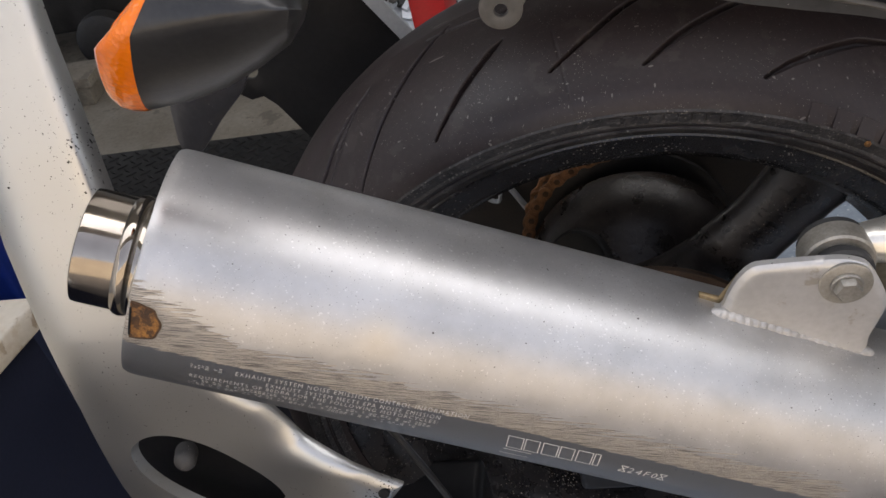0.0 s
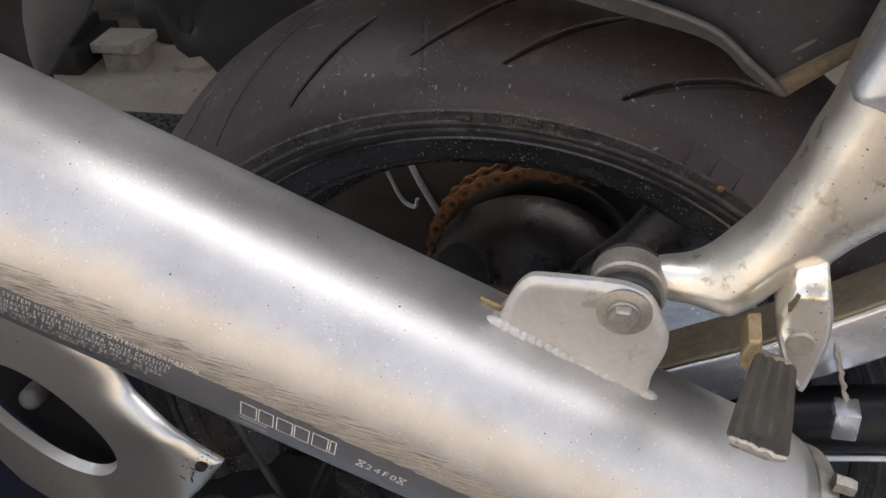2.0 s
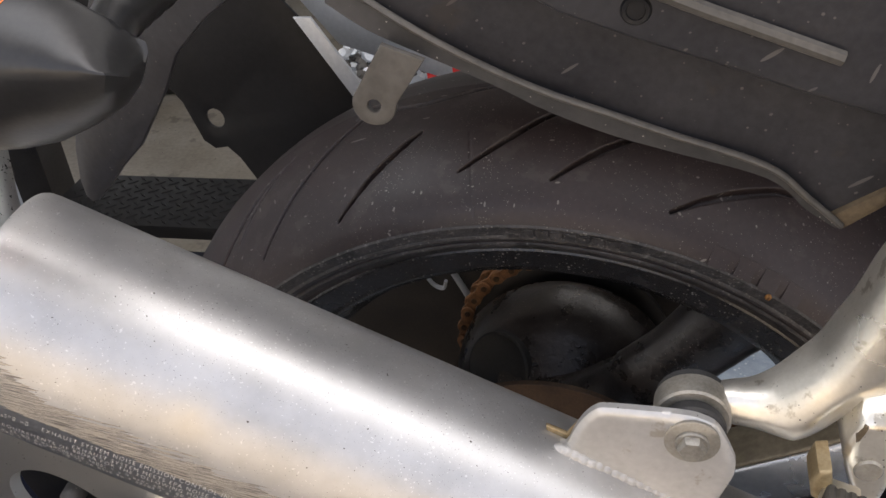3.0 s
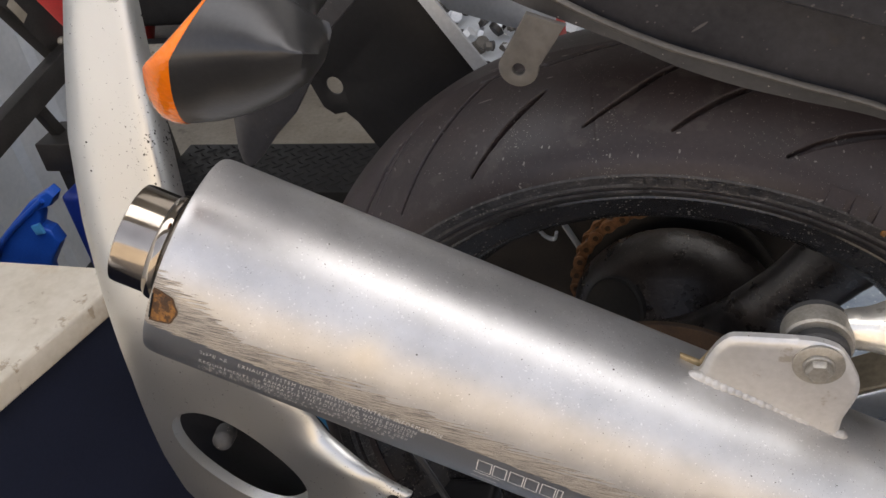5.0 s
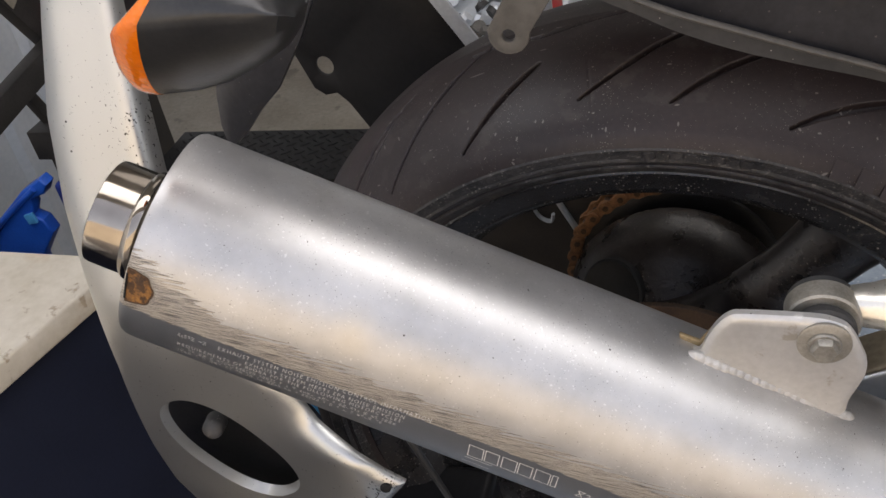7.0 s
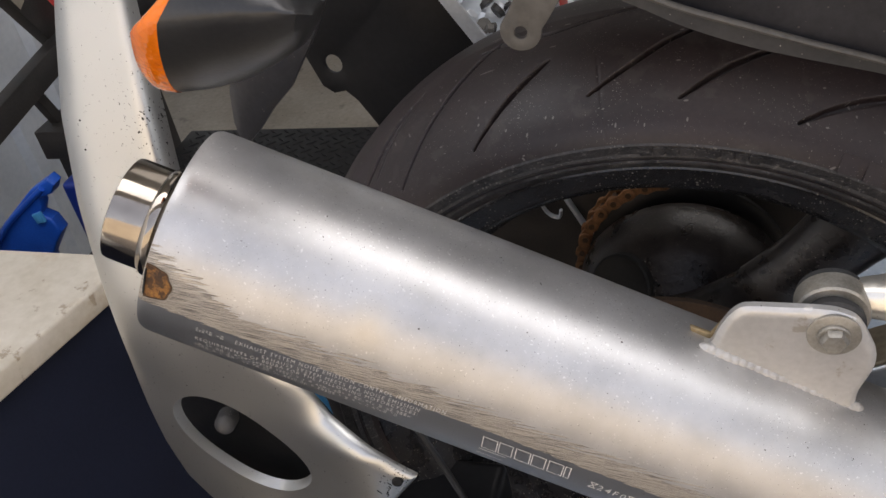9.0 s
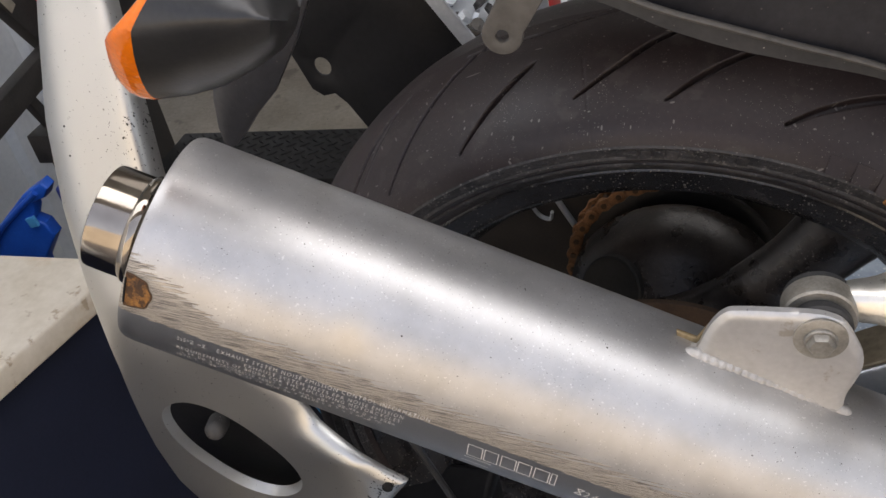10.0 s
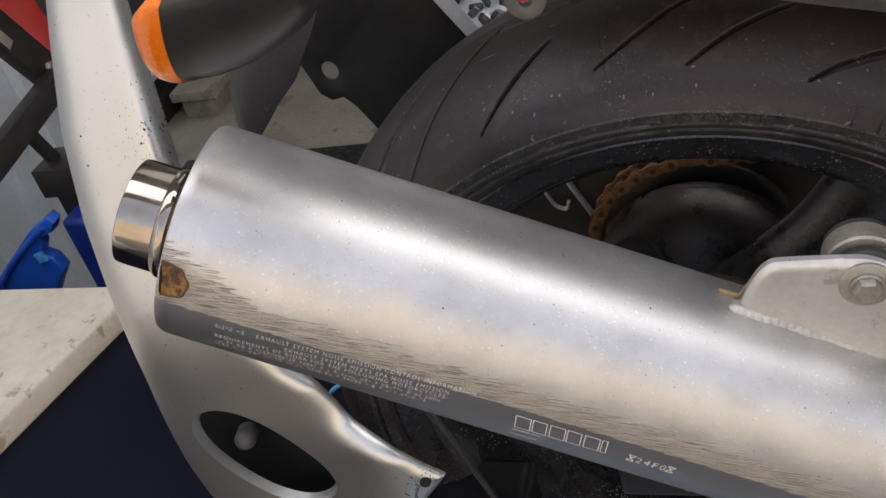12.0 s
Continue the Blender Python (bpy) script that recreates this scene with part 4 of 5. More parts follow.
for row_, (u0, u1, g0) in enumerate(((0.2215, 0.209, -8.0), (0.2215, 0.112, -20.8), (0.2215, 0.118, -25.0))):
    u = u0
    while u > u1:
        w = rng.uniform(0.0009, 0.0016)
        g = g0 + 0.060 * (u0 - u) * DEG
        for hgt in ((0.0, 0.0003), (0.0010, 0.0013), (0.0021, 0.0024)):
            if rng.random() < 0.8:
                quads.append([(u, g + hgt[0] * DEG), (u - w, g + hgt[0] * DEG), (u - w, g + hgt[1] * DEG), (u, g + hgt[1] * DEG)])
        u -= w + rng.choice((0.0006, 0.0006, 0.0022))
can_mark("engraved_bars", quads)


def frame_quads(u, g, w, h, lean, t=0.00042):
    """A slanted empty block drawn with four thin lines."""
    P = lambda x, y: (u - x - lean * y, g + y * DEG)
    return [[P(0, 0), P(w, 0), P(w, t), P(0, t)], [P(0, h - t), P(w, h - t), P(w, h), P(0, h)],
            [P(0, 0), P(t, 0), P(t, h), P(0, h)], [P(w - t, 0), P(w, 0), P(w, h), P(w - t, h)]]


for k, w in enumerate((0.0078, 0.0072, 0.0078, 0.0072, 0.0078, 0.0030)):
    can_mark("engraved_block_mark", frame_quads(0.0735 - 0.0085 * k, -16.2 + 0.02 * 0.0085 * k * DEG, w, 0.0102, -0.2))
can_mark("engraved_line", [[(0.074, -19.0), (0.060, -18.7), (0.060, -18.2), (0.074, -18.5)], [(0.074, -25.0), (0.060, -24.7), (0.060, -24.2), (0.074, -24.5)]])
can_text("engraved_text", "24F0", 0.0054, 0.0136, -14.9, 0.0, 1.30, 0.0148)
for u in (0.0180, -0.0018):
    can_mark("engraved_bow_mark", [[(u, -9.2), (u - 0.0038, -9.2), (u - 0.0038, -9.8), (u, -9.8)], [(u, -15.2), (u - 0.0038, -15.2), (u - 0.0038, -14.6), (u, -14.6)],
                                   [(u, -9.7), (u - 0.0006, -9.7), (u - 0.0038, -14.7), (u - 0.0032, -14.7)], [(u - 0.0032, -9.7), (u - 0.0038, -9.7), (u - 0.0006, -14.7), (u, -14.7)]])

# hanger tab welded on top
tab = part("silencer_bracket", casting([(0.029, 1.325), (0.0365, 1.326), (0.0400, 1.334), (0.0445, 1.343), (0.0500, 1.349), (0.0570, 1.3505), (0.0860, 1.3500), (0.0960, 1.3480), (0.1030, 1.3430), (0.1100, 1.3280),
                                          (0.1112, 1.3220), (0.1105, 1.3150), (0.1075, 1.3060), (0.1050, 1.2990), (0.1035, 1.2900), (0.0980, 1.2860), (0.0600, 1.306)], -0.1378, -0.1320, 0.0055, 0.0024, cell=0.0012),
           M["bracket"], bike, "pale alloy bracket welded to the silencer")
bead = [MUF @ on_can(-0.007 - 0.087 * k / 120, 87.2 + 0.35 * math.sin(k * 0.21), -0.0012) for k in range(121)]
part("weld_bead", tube(bead, [(0.0034 + 0.0005 * abs(math.sin(k * 0.55))) * min(1.0, 0.5 + 0.1 * min(k, 120 - k)) for k in range(121)], 12), M["weld"], tab, "rippled weld bead")
part("back_plate", side_slab([(0.027, 1.3318), (0.031, 1.3300), (0.0365, 1.3275), (0.0400, 1.3330), (0.0450, 1.3405), (0.050, 1.3432), (0.09, 1.3430), (0.09, 1.33), (0.05, 1.315), (0.027, 1.3270)], -0.1305, 0.0025, bev=0.0006), M["rusty_alloy"], tab, "brown-stained inner plate")
part("washer", lathe([(0, 0), (0.0120, 0), (0.0120, 0.0014), (0.0112, 0.0020), (0, 0.0020)], 40, axis_pose((0.0918, -0.1372, 1.3370), (0, -1, 0))), M["washer"], tab)
part("bolt", hexbolt(axis_pose((0.0918, -0.1390, 1.3370), (0, -1, 0)), 0.0108, 0.0060, 0.0074), M["zinc"], tab)

# ---------------------------------------------------------------- footpeg hanger
ARM = [(0.098, 1.3330), (0.099, 1.3430), (0.106, 1.3470), (0.117, 1.3485), (0.126, 1.3530), (0.135, 1.3620), (0.143, 1.3720), (0.1495, 1.3860), (0.155, 1.3980), (0.160, 1.4135), (0.1645, 1.4245), (0.1675, 1.4350),
       (0.1690, 1.4410), (0.1715, 1.4510), (0.176, 1.465), (0.183, 1.485), (0.192, 1.515), (0.270, 1.520), (0.262, 1.470), (0.240, 1.425), (0.229, 1.4130), (0.224, 1.4080), (0.212, 1.3955), (0.196, 1.3800),
       (0.181, 1.3670), (0.172, 1.3560), (0.161, 1.3490), (0.150, 1.3360), (0.138, 1.3260), (0.129, 1.3262), (0.119, 1.3280), (0.107, 1.3285)]


SCREW = (0.1905, 1.4760)


def recess(c):
    """The round well of the screw, with a soft raised lip."""
    r = math.hypot(c.x - SCREW[0], c.z - SCREW[1])
    return 0.0075 * (1 - smoothstep(0.0066, 0.0100, r)) - 0.0007 * math.exp(-((r - 0.0114) / 0.0014) ** 2)


def arm_shape(c):
    """Thinned towards the bush eye."""
    return -0.1130 + (c.y + 0.1130) * (1 - 0.5 * smoothstep(0.0, 1.0, (0.142 - c.x) / 0.038)) + recess(c)


hanger = part("footpeg_hanger", casting(ARM, -0.1310, -0.101, 0.020, 0.0150, shape=arm_shape), M["cast"], bike, "scuffed cast alloy footpeg hanger")
part("raised_face", casting([(0.1675, 1.437), (0.176, 1.4325), (0.186, 1.428), (0.205, 1.4185), (0.2195, 1.4105), (0.236, 1.428), (0.256, 1.474), (0.262, 1.512), (0.1925, 1.512), (0.1835, 1.486), (0.1765, 1.466), (0.1710, 1.450)],
                            -0.1345, -0.116, 0.011, 0.0080, cell=0.0010, shape=lambda c: c.y + recess(c)), M["cast_scuffed"], hanger, "scuffed raised face with worn pits")
part("ridge", tube(curve_points([(0.2075, -0.1345, 1.506), (0.2095, -0.1345, 1.488), (0.2160, -0.1345, 1.476), (0.2260, -0.1345, 1.469), (0.244, -0.1335, 1.462)], 6), [0.0012] + [0.0034] * 22 + [0.0022] * 2, 10), M["cast_scuffed"], hanger)
EYE_AXIS = axis_pose((0.0918, -0.124, 1.3360), (0, 1, 0))
part("bush_eye", lathe([(0.0125, 0.0), (0.0162, 0.0), (0.0172, 0.0010), (0.0172, 0.0120), (0.0162, 0.0130), (0.0125, 0.0130), (0.0125, 0.0)], 64, EYE_AXIS), M["washer"], hanger)
part("rubber_bush", lathe([(0.0, -0.0080), (0.0136, -0.0080), (0.0148, -0.0068), (0.0148, -0.0034), (0.0124, -0.0018), (0.0124, 0.0130), (0.0158, 0.0134), (0.0162, 0.0165), (0.0150, 0.0177), (0, 0.0180)], 40, EYE_AXIS), M["bush"], hanger, "black rubber bush")
part("cap_screw", join(lathe([(0.0, 0.001), (0.0022, 0.001), (0.0026, 0.0036), (0.0052, 0.0040), (0.0060, 0.0030), (0.0062, -0.003)], 32, axis_pose((SCREW[0], -0.1278, SCREW[1]), (0, -1, 0))),
                       lathe([(0.0062, 0.0), (0.0070, 0.0002), (0.0074, 0.0008), (0.0077, 0.0)], 36, axis_pose((SCREW[0], -0.1276, SCREW[1]), (0, -1, 0)))), M["zinc"], hanger, "recessed cap screw")
part("lug", casting([(0.1540, 1.3340), (0.1540, 1.3430), (0.1570, 1.3540), (0.1595, 1.3630), (0.1575, 1.3700), (0.1560, 1.3780), (0.1800, 1.3790), (0.1745, 1.3710), (0.1715, 1.3640), (0.1728, 1.3550), (0.1750, 1.3440), (0.1750, 1.3300), (0.1722, 1.3150), (0.1690, 1.3020), (0.1660, 1.3045), (0.1590, 1.3180)],
                    -0.1400, -0.108, 0.0045, 0.0028, cell=0.0010, shape=lambda c: c.y + min(0.022, max(-0.106 - c.y, 0.0)) * smoothstep(1.3540, 1.3720, c.z)), M["cast"], hanger, "cast ear that holds the peg")
part("worn_patch", side_slab([(0.1570, 1.3465), (0.1583, 1.3475), (0.1600, 1.3520), (0.1608, 1.3555), (0.1594, 1.3560), (0.1580, 1.3525), (0.1566, 1.3500)], -0.1402, 0.002, bev=0.0001), M["mud"], hanger, "dark worn patch")
part("lug", side_slab([(0.140, 1.3300), (0.1425, 1.3390), (0.1475, 1.3400), (0.1490, 1.3300), (0.1450, 1.3220), (0.141, 1.3240)], -0.152, 0.020, bev=0.002, seg=3), M["rusty_alloy"], hanger, "brown-stained pivot lug")
PEG_A, PEG_B = Vector((0.1530, -0.150, 1.3270)), Vector((0.1400, -0.232, 1.3465))
pm = axis_pose(PEG_A, PEG_B - PEG_A, (0.25, 0.3, 1))
plen = (PEG_B - PEG_A).length
peg = part("footpeg", join(*[b for b in (box((-0.0085, -0.006, -0.006), (0.0075, 0.002, plen - 0.024), 0.002),)]), M["cast"], bike, "folding footpeg with a ribbed rubber pad", pm)
pad = bmesh.new()
prof = [(-0.0098, -0.0075), (0.0098, -0.0075), (0.0110, 0.003)]
for k in range(4):
    x = 0.0084 - 0.0168 * k / 3
    prof += [(x + 0.0024, 0.0073), (x + 0.0012, 0.0082), (x - 0.0012, 0.0082), (x - 0.0024, 0.0073)]
prof += [(-0.0110, 0.003)]
secs = []
for z, sc, under in ((0.010, 0.78, 0), (0.012, 0.84, 0), (0.032, 0.92, 0), (0.052, 1.0, 0.3), (plen - 0.012, 1.04, 1.0), (plen - 0.010, 1.0, 1.0)):
    secs.append([pad.verts.new((x * sc * 0.93, y * (0.92 + 0.08 * sc), z - under * 1.5 * (0.0082 - y))) for x, y in prof])
for a, b in zip(secs, secs[1:]):
    for k in range(len(prof)):
        pad.faces.new((a[k], a[(k + 1) % len(prof)], b[(k + 1) % len(prof)], b[k]))
pad.faces.new(secs[0][::-1])
pad.faces.new(secs[-1])
part("rubber_pad", pad, M["peg"], peg, "ribbed dark rubber pad")
part("torn_tip", tube([(-0.0095 + 0.0019 * k, 0.0062 + 0.0004 * math.sin(2.1 * k), plen - 0.0105 + 0.0006 * math.sin(1.7 * k)) for k in range(11)], [0.0011 + 0.0006 * abs(math.sin(1.3 * k)) for k in range(11)], 7, up=(0, 1, 0)), M["washer"], peg, "torn bare alloy tip")
part("pivot_pin", lathe([(0, 0.0), (0.0052, 0.0), (0.0060, -0.0008), (0.0060, -0.002), (0.0060, -0.03), (0, -0.03)], 24, axis_pose((0.1640, -0.1412, 1.3310), (0, -1, 0))), M["washer"], hanger)

# ---------------------------------------------------------------- swingarm, right side
def beam(path, half, depth, mat, name, parent, label=""):
    """A square-edged bar swept in the xz plane, half the given height either side of the path."""
    pts = curve_points([(x, z, 0) for x, z in path], 6)
    up_, dn = [], []
    for i, p in enumerate(pts):
        t = (pts[min(i + 1, len(pts) - 1)] - pts[max(i - 1, 0)]).normalized()
        nrm = Vector((-t.y, t.x))
        h = half if not isinstance(half, (list, tuple)) else half[0] + (half[1] - half[0]) * i / (len(pts) - 1)
        up_.append((p.x + nrm.x * h, p.y + nrm.y * h))
        dn.append((p.x - nrm.x * h, p.y - nrm.y * h))
    return part(name, side_slab(up_ + dn[::-1], depth[0], depth[1] - depth[0], bev=0.0025, seg=3), mat, parent, label)


arm = beam([(0.03, 1.134), (0.07, 1.179), (0.110, 1.211), (0.175, 1.245), (0.250, 1.293), (0.33, 1.337), (0.42, 1.379)], (0.0155, 0.016), (-0.055, -0.018), M["swing"], "swingarm", bike, "brushed alloy swingarm brace")
beam([(0.03, 1.1525), (0.07, 1.1975), (0.107, 1.2285), (0.171, 1.2625), (0.243, 1.3085), (0.322, 1.3520), (0.412, 1.3940)], 0.0014, (-0.0535, -0.022), M["swing_top"], "top_skin", arm, "grimy upper face")
lower = part("lower_beam", tube(curve_points([(-0.02, -0.04, 1.118), (0.06, -0.045, 1.146), (0.14, -0.05, 1.187), (0.20, -0.052, 1.206), (0.27, -0.054, 1.220), (0.42, -0.05, 1.242)], 6), 0.0185, 20), M["panel_black"], bike, "black lower swingarm beam")
part("pale_seam", tube(curve_points([(0.10, -0.0665, 1.153), (0.16, -0.0695, 1.1815), (0.20, -0.0705, 1.1945), (0.27, -0.0725, 1.2085), (0.42, -0.068, 1.229)], 6), 0.0016, 8), M["zinc_strip"], lower)
part("clip", box((0.1985, -0.0745, 1.2130), (0.2115, -0.060, 1.2310), 0.0015), M["swing"], lower, "small folded alloy clip")
part("sealant_line", tube([(0.195 + 0.0006 * math.sin(2.3 * k) + 0.0008 * k, -0.055 - 0.0006 * k, 1.262 - 0.0026 * k) for k in range(13)], [0.0010 + 0.0006 * abs(math.sin(1.9 * k)) for k in range(13)], 6), M["washer"], lower)
blk = part("axle_block", box((-0.055, -0.05, 1.075), (0.05, -0.02, 1.145), 0.006, 3), M["panel_black"], bike, "black axle adjuster block")
part("axle_nut", hexbolt(axis_pose((0, -0.05, 1.11), (0, -1, 0)), 0.030, 0.012, 0.02), M["zinc"], blk)
# brake caliper under the arm
cal = part("brake_caliper", join(box((-0.235, -0.040, 0.965), (-0.140, 0.03, 1.025), 0.008, 3)), M["panel_black"], bike, "grimy black brake caliper")
for outline in ([(-0.226, 1.004), (-0.222, 1.036), (-0.206, 1.043), (-0.190, 1.034), (-0.186, 1.004)], [(-0.182, 1.010), (-0.178, 1.046), (-0.160, 1.053), (-0.143, 1.040), (-0.140, 1.008)]):
    part("pad_plate", side_slab(outline, -0.0425, 0.006, bev=0.0012), M["grime"], cal, "brown grimy plate")
for bx, bz in ((-0.204, 1.019), (-0.160, 1.031)):
    part("bolt", hexbolt(axis_pose((bx, -0.0425, bz), (0, -1, 0.2)), 0.011, 0.007, 0.008), M["plastic_pale"], cal)
part("brake_hose", tube(curve_points([(-0.195, -0.03, 1.16), (-0.170, -0.035, 1.096), (-0.146, -0.03, 1.005), (-0.12, -0.02, 0.93)], 8), 0.0028, 8), M["gloss_black"], bike)

# far-side swingarm and stand pieces seen through the wheel
part("far_swingarm", side_slab([(-0.30, 0.92), (-0.27, 1.06), (-0.22, 1.15), (-0.16, 1.185), (-0.07, 1.195), (0.2, 1.22), (0.45, 1.26), (0.45, 1.18), (0.1, 1.08), (-0.05, 0.98), (-0.12, 0.90)], 0.245, 0.03, bev=0.005, seg=2), M["grime"], bike, "grimy dark far swingarm")
part("chain_guard", tube(curve_points([(-0.143, 0.236, 1.177), (-0.137, 0.237, 1.157), (-0.129, 0.238, 1.137), (-0.119, 0.239, 1.131), (-0.116, 0.239, 1.139)], 6), 0.0028, 8, flat=0.6), M["zinc_strip"], bike, "pale bent wire guide")
part("chain_guard", tube(curve_points([(-0.120, 0.236, 1.182), (-0.110, 0.236, 1.157), (-0.096, 0.236, 1.127), (-0.086, 0.235, 1.107)], 6), 0.0042, 8, flat=0.6), M["zinc_strip"], bike, "pale bent guide strip")

part("inner_guard", side_slab([(0.235, 1.13), (0.250, 1.28), (0.20, 1.34), (0.13, 1.42), (0.11, 1.66), (0.62, 1.66), (0.62, 1.13)], 0.205, 0.006, bev=0.001), M["panel_black"], bike, "black inner mudguard")

# ---------------------------------------------------------------- undertail
TAIL = [(0.147, 1.4135), (0.134, 1.4225), (0.117, 1.4370), (0.076, 1.4490), (0.051, 1.4565), (0.025, 1.4670), (0.002, 1.4790), (-0.026, 1.4920), (-0.049, 1.5030), (-0.066, 1.5150), (-0.090, 1.5180), (-0.112, 1.5150),
        (-0.135, 1.500), (-0.160, 1.478), (-0.175, 1.455), (-0.203, 1.419), (-0.222, 1.402), (-0.237, 1.386), (-0.2455, 1.3785), (-0.2500, 1.3775), (-0.2530, 1.3815), (-0.2535, 1.392), (-0.2500, 1.412), (-0.241, 1.440), (-0.222, 1.480), (-0.190, 1.53), (-0.170, 1.60), (0.30, 1.60), (0.205, 1.470), (0.160, 1.4200)]


def tail_shell():
    bm = side_slab(TAIL, 0, 0.005, bev=0.0012, seg=2)
    for v in bm.verts:                                   # leans out towards the front, tucks in towards the flap
        t = min(max((v.co.x + 0.05) / -0.2, 0.0), 1.0)
        v.co.y += -0.078 + 0.052 * t * t * (3 - 2 * t) - 0.10 * max(v.co.z - 1.50, 0.0)
    return bm


tail = part("undertail", tail_shell(), M["plastic"], bike, "scratched dark plastic undertail")
ridge_pts = [(0.149, -0.0815, 1.4150), (0.134, -0.083, 1.4290), (0.116, -0.0835, 1.4440), (0.075, -0.0835, 1.4585), (0.050, -0.0835, 1.4675), (0.025, -0.0835, 1.4765), (0.0, -0.0835, 1.4880), (-0.025, -0.0835, 1.5020), (-0.048, -0.082, 1.5165), (-0.066, -0.080, 1.5290), (-0.1, -0.078, 1.55)]
part("edge_ridge", tube(curve_points(ridge_pts, 6), 0.0021, 12, flat=0.7), M["plastic_pale"], tail, "rubbed pale edge ridge")
top_line, low_line = curve_points(ridge_pts[:10], 6), curve_points([(x, -0.0815, z) for x, z in TAIL[:10]], 6)
skirt = bmesh.new()
loops = [[skirt.verts.new((p.x, p.y + dy, p.z)) for p in line] for line, dy in ((top_line, 0.0), (low_line, 0.0), (low_line, 0.003), (top_line, 0.003))]
for a, b in zip(loops, loops[1:] + loops[:1]):
    for i in range(len(a) - 1):
        skirt.faces.new((a[i], a[i + 1], b[i + 1], b[i]))
part("edge_skirt", skirt, M["plastic_dusty"], tail, "dusty grey lower edge band")
part("end_face", side_slab([(0.1455, 1.4150), (0.1500, 1.4120), (0.1800, 1.4360), (0.205, 1.456), (0.202, 1.4620), (0.1785, 1.4430), (0.1435, 1.4190)], -0.0815, 0.018, bev=0.003), M["mud"], tail, "muddy brown end of the undertail")
tab_line = [(-0.0415, 1.5005), (-0.0570, 1.4765)] + [(-0.0478 + 0.0098 * math.cos(radians(165 + 15 * k)), 1.4730 + 0.0098 * math.sin(radians(165 + 15 * k))) for k in range(14)] + [(-0.0235, 1.4935)]
part("mount_tab", side_slab(tab_line, -0.091, 0.004, bev=0.001, hole=[[(-0.0478 + 0.0030 * math.cos(0.3927 * k), 1.4725 + 0.0030 * math.sin(0.3927 * k)) for k in range(16)]]), M["plastic_pale"], tail, "grey moulded mounting tab with a hole")
# body side above the ridge
side = part("tail_side", side_slab([(-0.05, 1.56), (0.006, 1.536), (0.033, 1.5195), (0.063, 1.5085), (0.096, 1.4975), (0.121, 1.4885), (0.185, 1.468), (0.24, 1.46), (0.26, 1.62), (-0.05, 1.62)], -0.108, 0.012, bev=0.003, seg=3), M["plastic"], tail)
part("tail_rail", tube(curve_points([(0.03, -0.110, 1.5445), (0.056, -0.1105, 1.534), (0.084, -0.111, 1.5225), (0.105, -0.111, 1.5145), (0.135, -0.111, 1.503)], 4), 0.003, 8), M["plastic_pale"], tail)
# plain block for the tail's top, sized to keep roof light off the tyre crown
part("tail_top_shade", box((-0.13, -0.02, 1.565), (0.62, 0.26, 1.63), 0.006), M["plastic"], tail, "dark plastic block for the tail's top, added to shade the tyre")
part("screw_boss", lathe([(0.0, 0.0004), (0.0034, 0.0004), (0.0036, 0.0012), (0.0050, 0.0014), (0.0056, 0.0006), (0.0058, 0)], 28, axis_pose((0.0625, -0.108, 1.5205), (0, -1, 0))), M["panel_black"], tail)

# ---------------------------------------------------------------- turn signal

def signal_ring(top, near, low, half, k=40, e=1.32):
    """A rounded diamond through the top, the near ridge and the low edge of the signal, flatter on its far side."""
    t, n, b = Vector((top[0], SY, top[1])), Vector((near[0], SY - half, near[1])), Vector((low[0], SY, low[1]))
    far = Vector((near[0], SY + 0.25 * half, near[1]))
    mid = Vector((near[0], SY, near[1]))
    out = []
    for i in range(k):
        c, s_ = math.cos(6.283185 * i / k), math.sin(6.283185 * i / k)
        out.append(mid + (far - mid if c > 0 else n - mid) * abs(c) ** e + (t - mid if s_ > 0 else b - mid) * abs(s_) ** e)
    return out


def loft(rings, close=True):
    bm = bmesh.new()
    vs = [[bm.verts.new(p) for p in r] for r in rings]
    for a, b in zip(vs, vs[1:]):
        k = len(a)
        for i in range(k):
            bm.faces.new((a[i], a[(i + 1) % k], b[(i + 1) % k], b[i]))
    if close:
        bm.faces.new(vs[0][::-1])
        bm.faces.new(vs[-1])
    return bm


SY = -0.161
SIGNAL = [((-0.1090, 1.5225), (-0.1080, 1.5215), (-0.1098, 1.5165), 0.010), ((-0.1095, 1.5260), (-0.1068, 1.5250), (-0.1118, 1.5130), 0.0175), ((-0.1120, 1.5310), (-0.1078, 1.5280), (-0.1180, 1.5065), 0.0235),
          ((-0.1175, 1.5390), (-0.1160, 1.5300), (-0.1310, 1.4990), 0.0260), ((-0.1280, 1.5460), (-0.1320, 1.5305), (-0.1490, 1.4910), 0.0272), ((-0.1380, 1.5500), (-0.1500, 1.5300), (-0.1670, 1.4870), 0.0275),
          ((-0.1470, 1.5512), (-0.1655, 1.5290), (-0.1840, 1.4858), 0.0275)]
signal = part("turn_signal", loft([signal_ring(*r, e=e) for r, e in zip(SIGNAL, (0.95, 0.98, 1.02, 1.12, 1.25, 1.32, 1.32))]), M["gloss_black"], bike, "black turn signal with an amber lens")
lens_mid, lens_rings = Vector((-0.1665, SY, 1.5160)), []
for grow, push in ((1.004, -0.0004), (1.012, 0.0012), (0.99, 0.0060), (0.93, 0.0110), (0.80, 0.0160), (0.60, 0.0200), (0.35, 0.0225), (0.10, 0.0235)):
    lens_rings.append([lens_mid + (p - lens_mid) * grow + Vector((-push * min(max((1.556 - p.z) / 0.030, 0.25), 1.0), 0, 0)) for p in signal_ring(*SIGNAL[-1])])
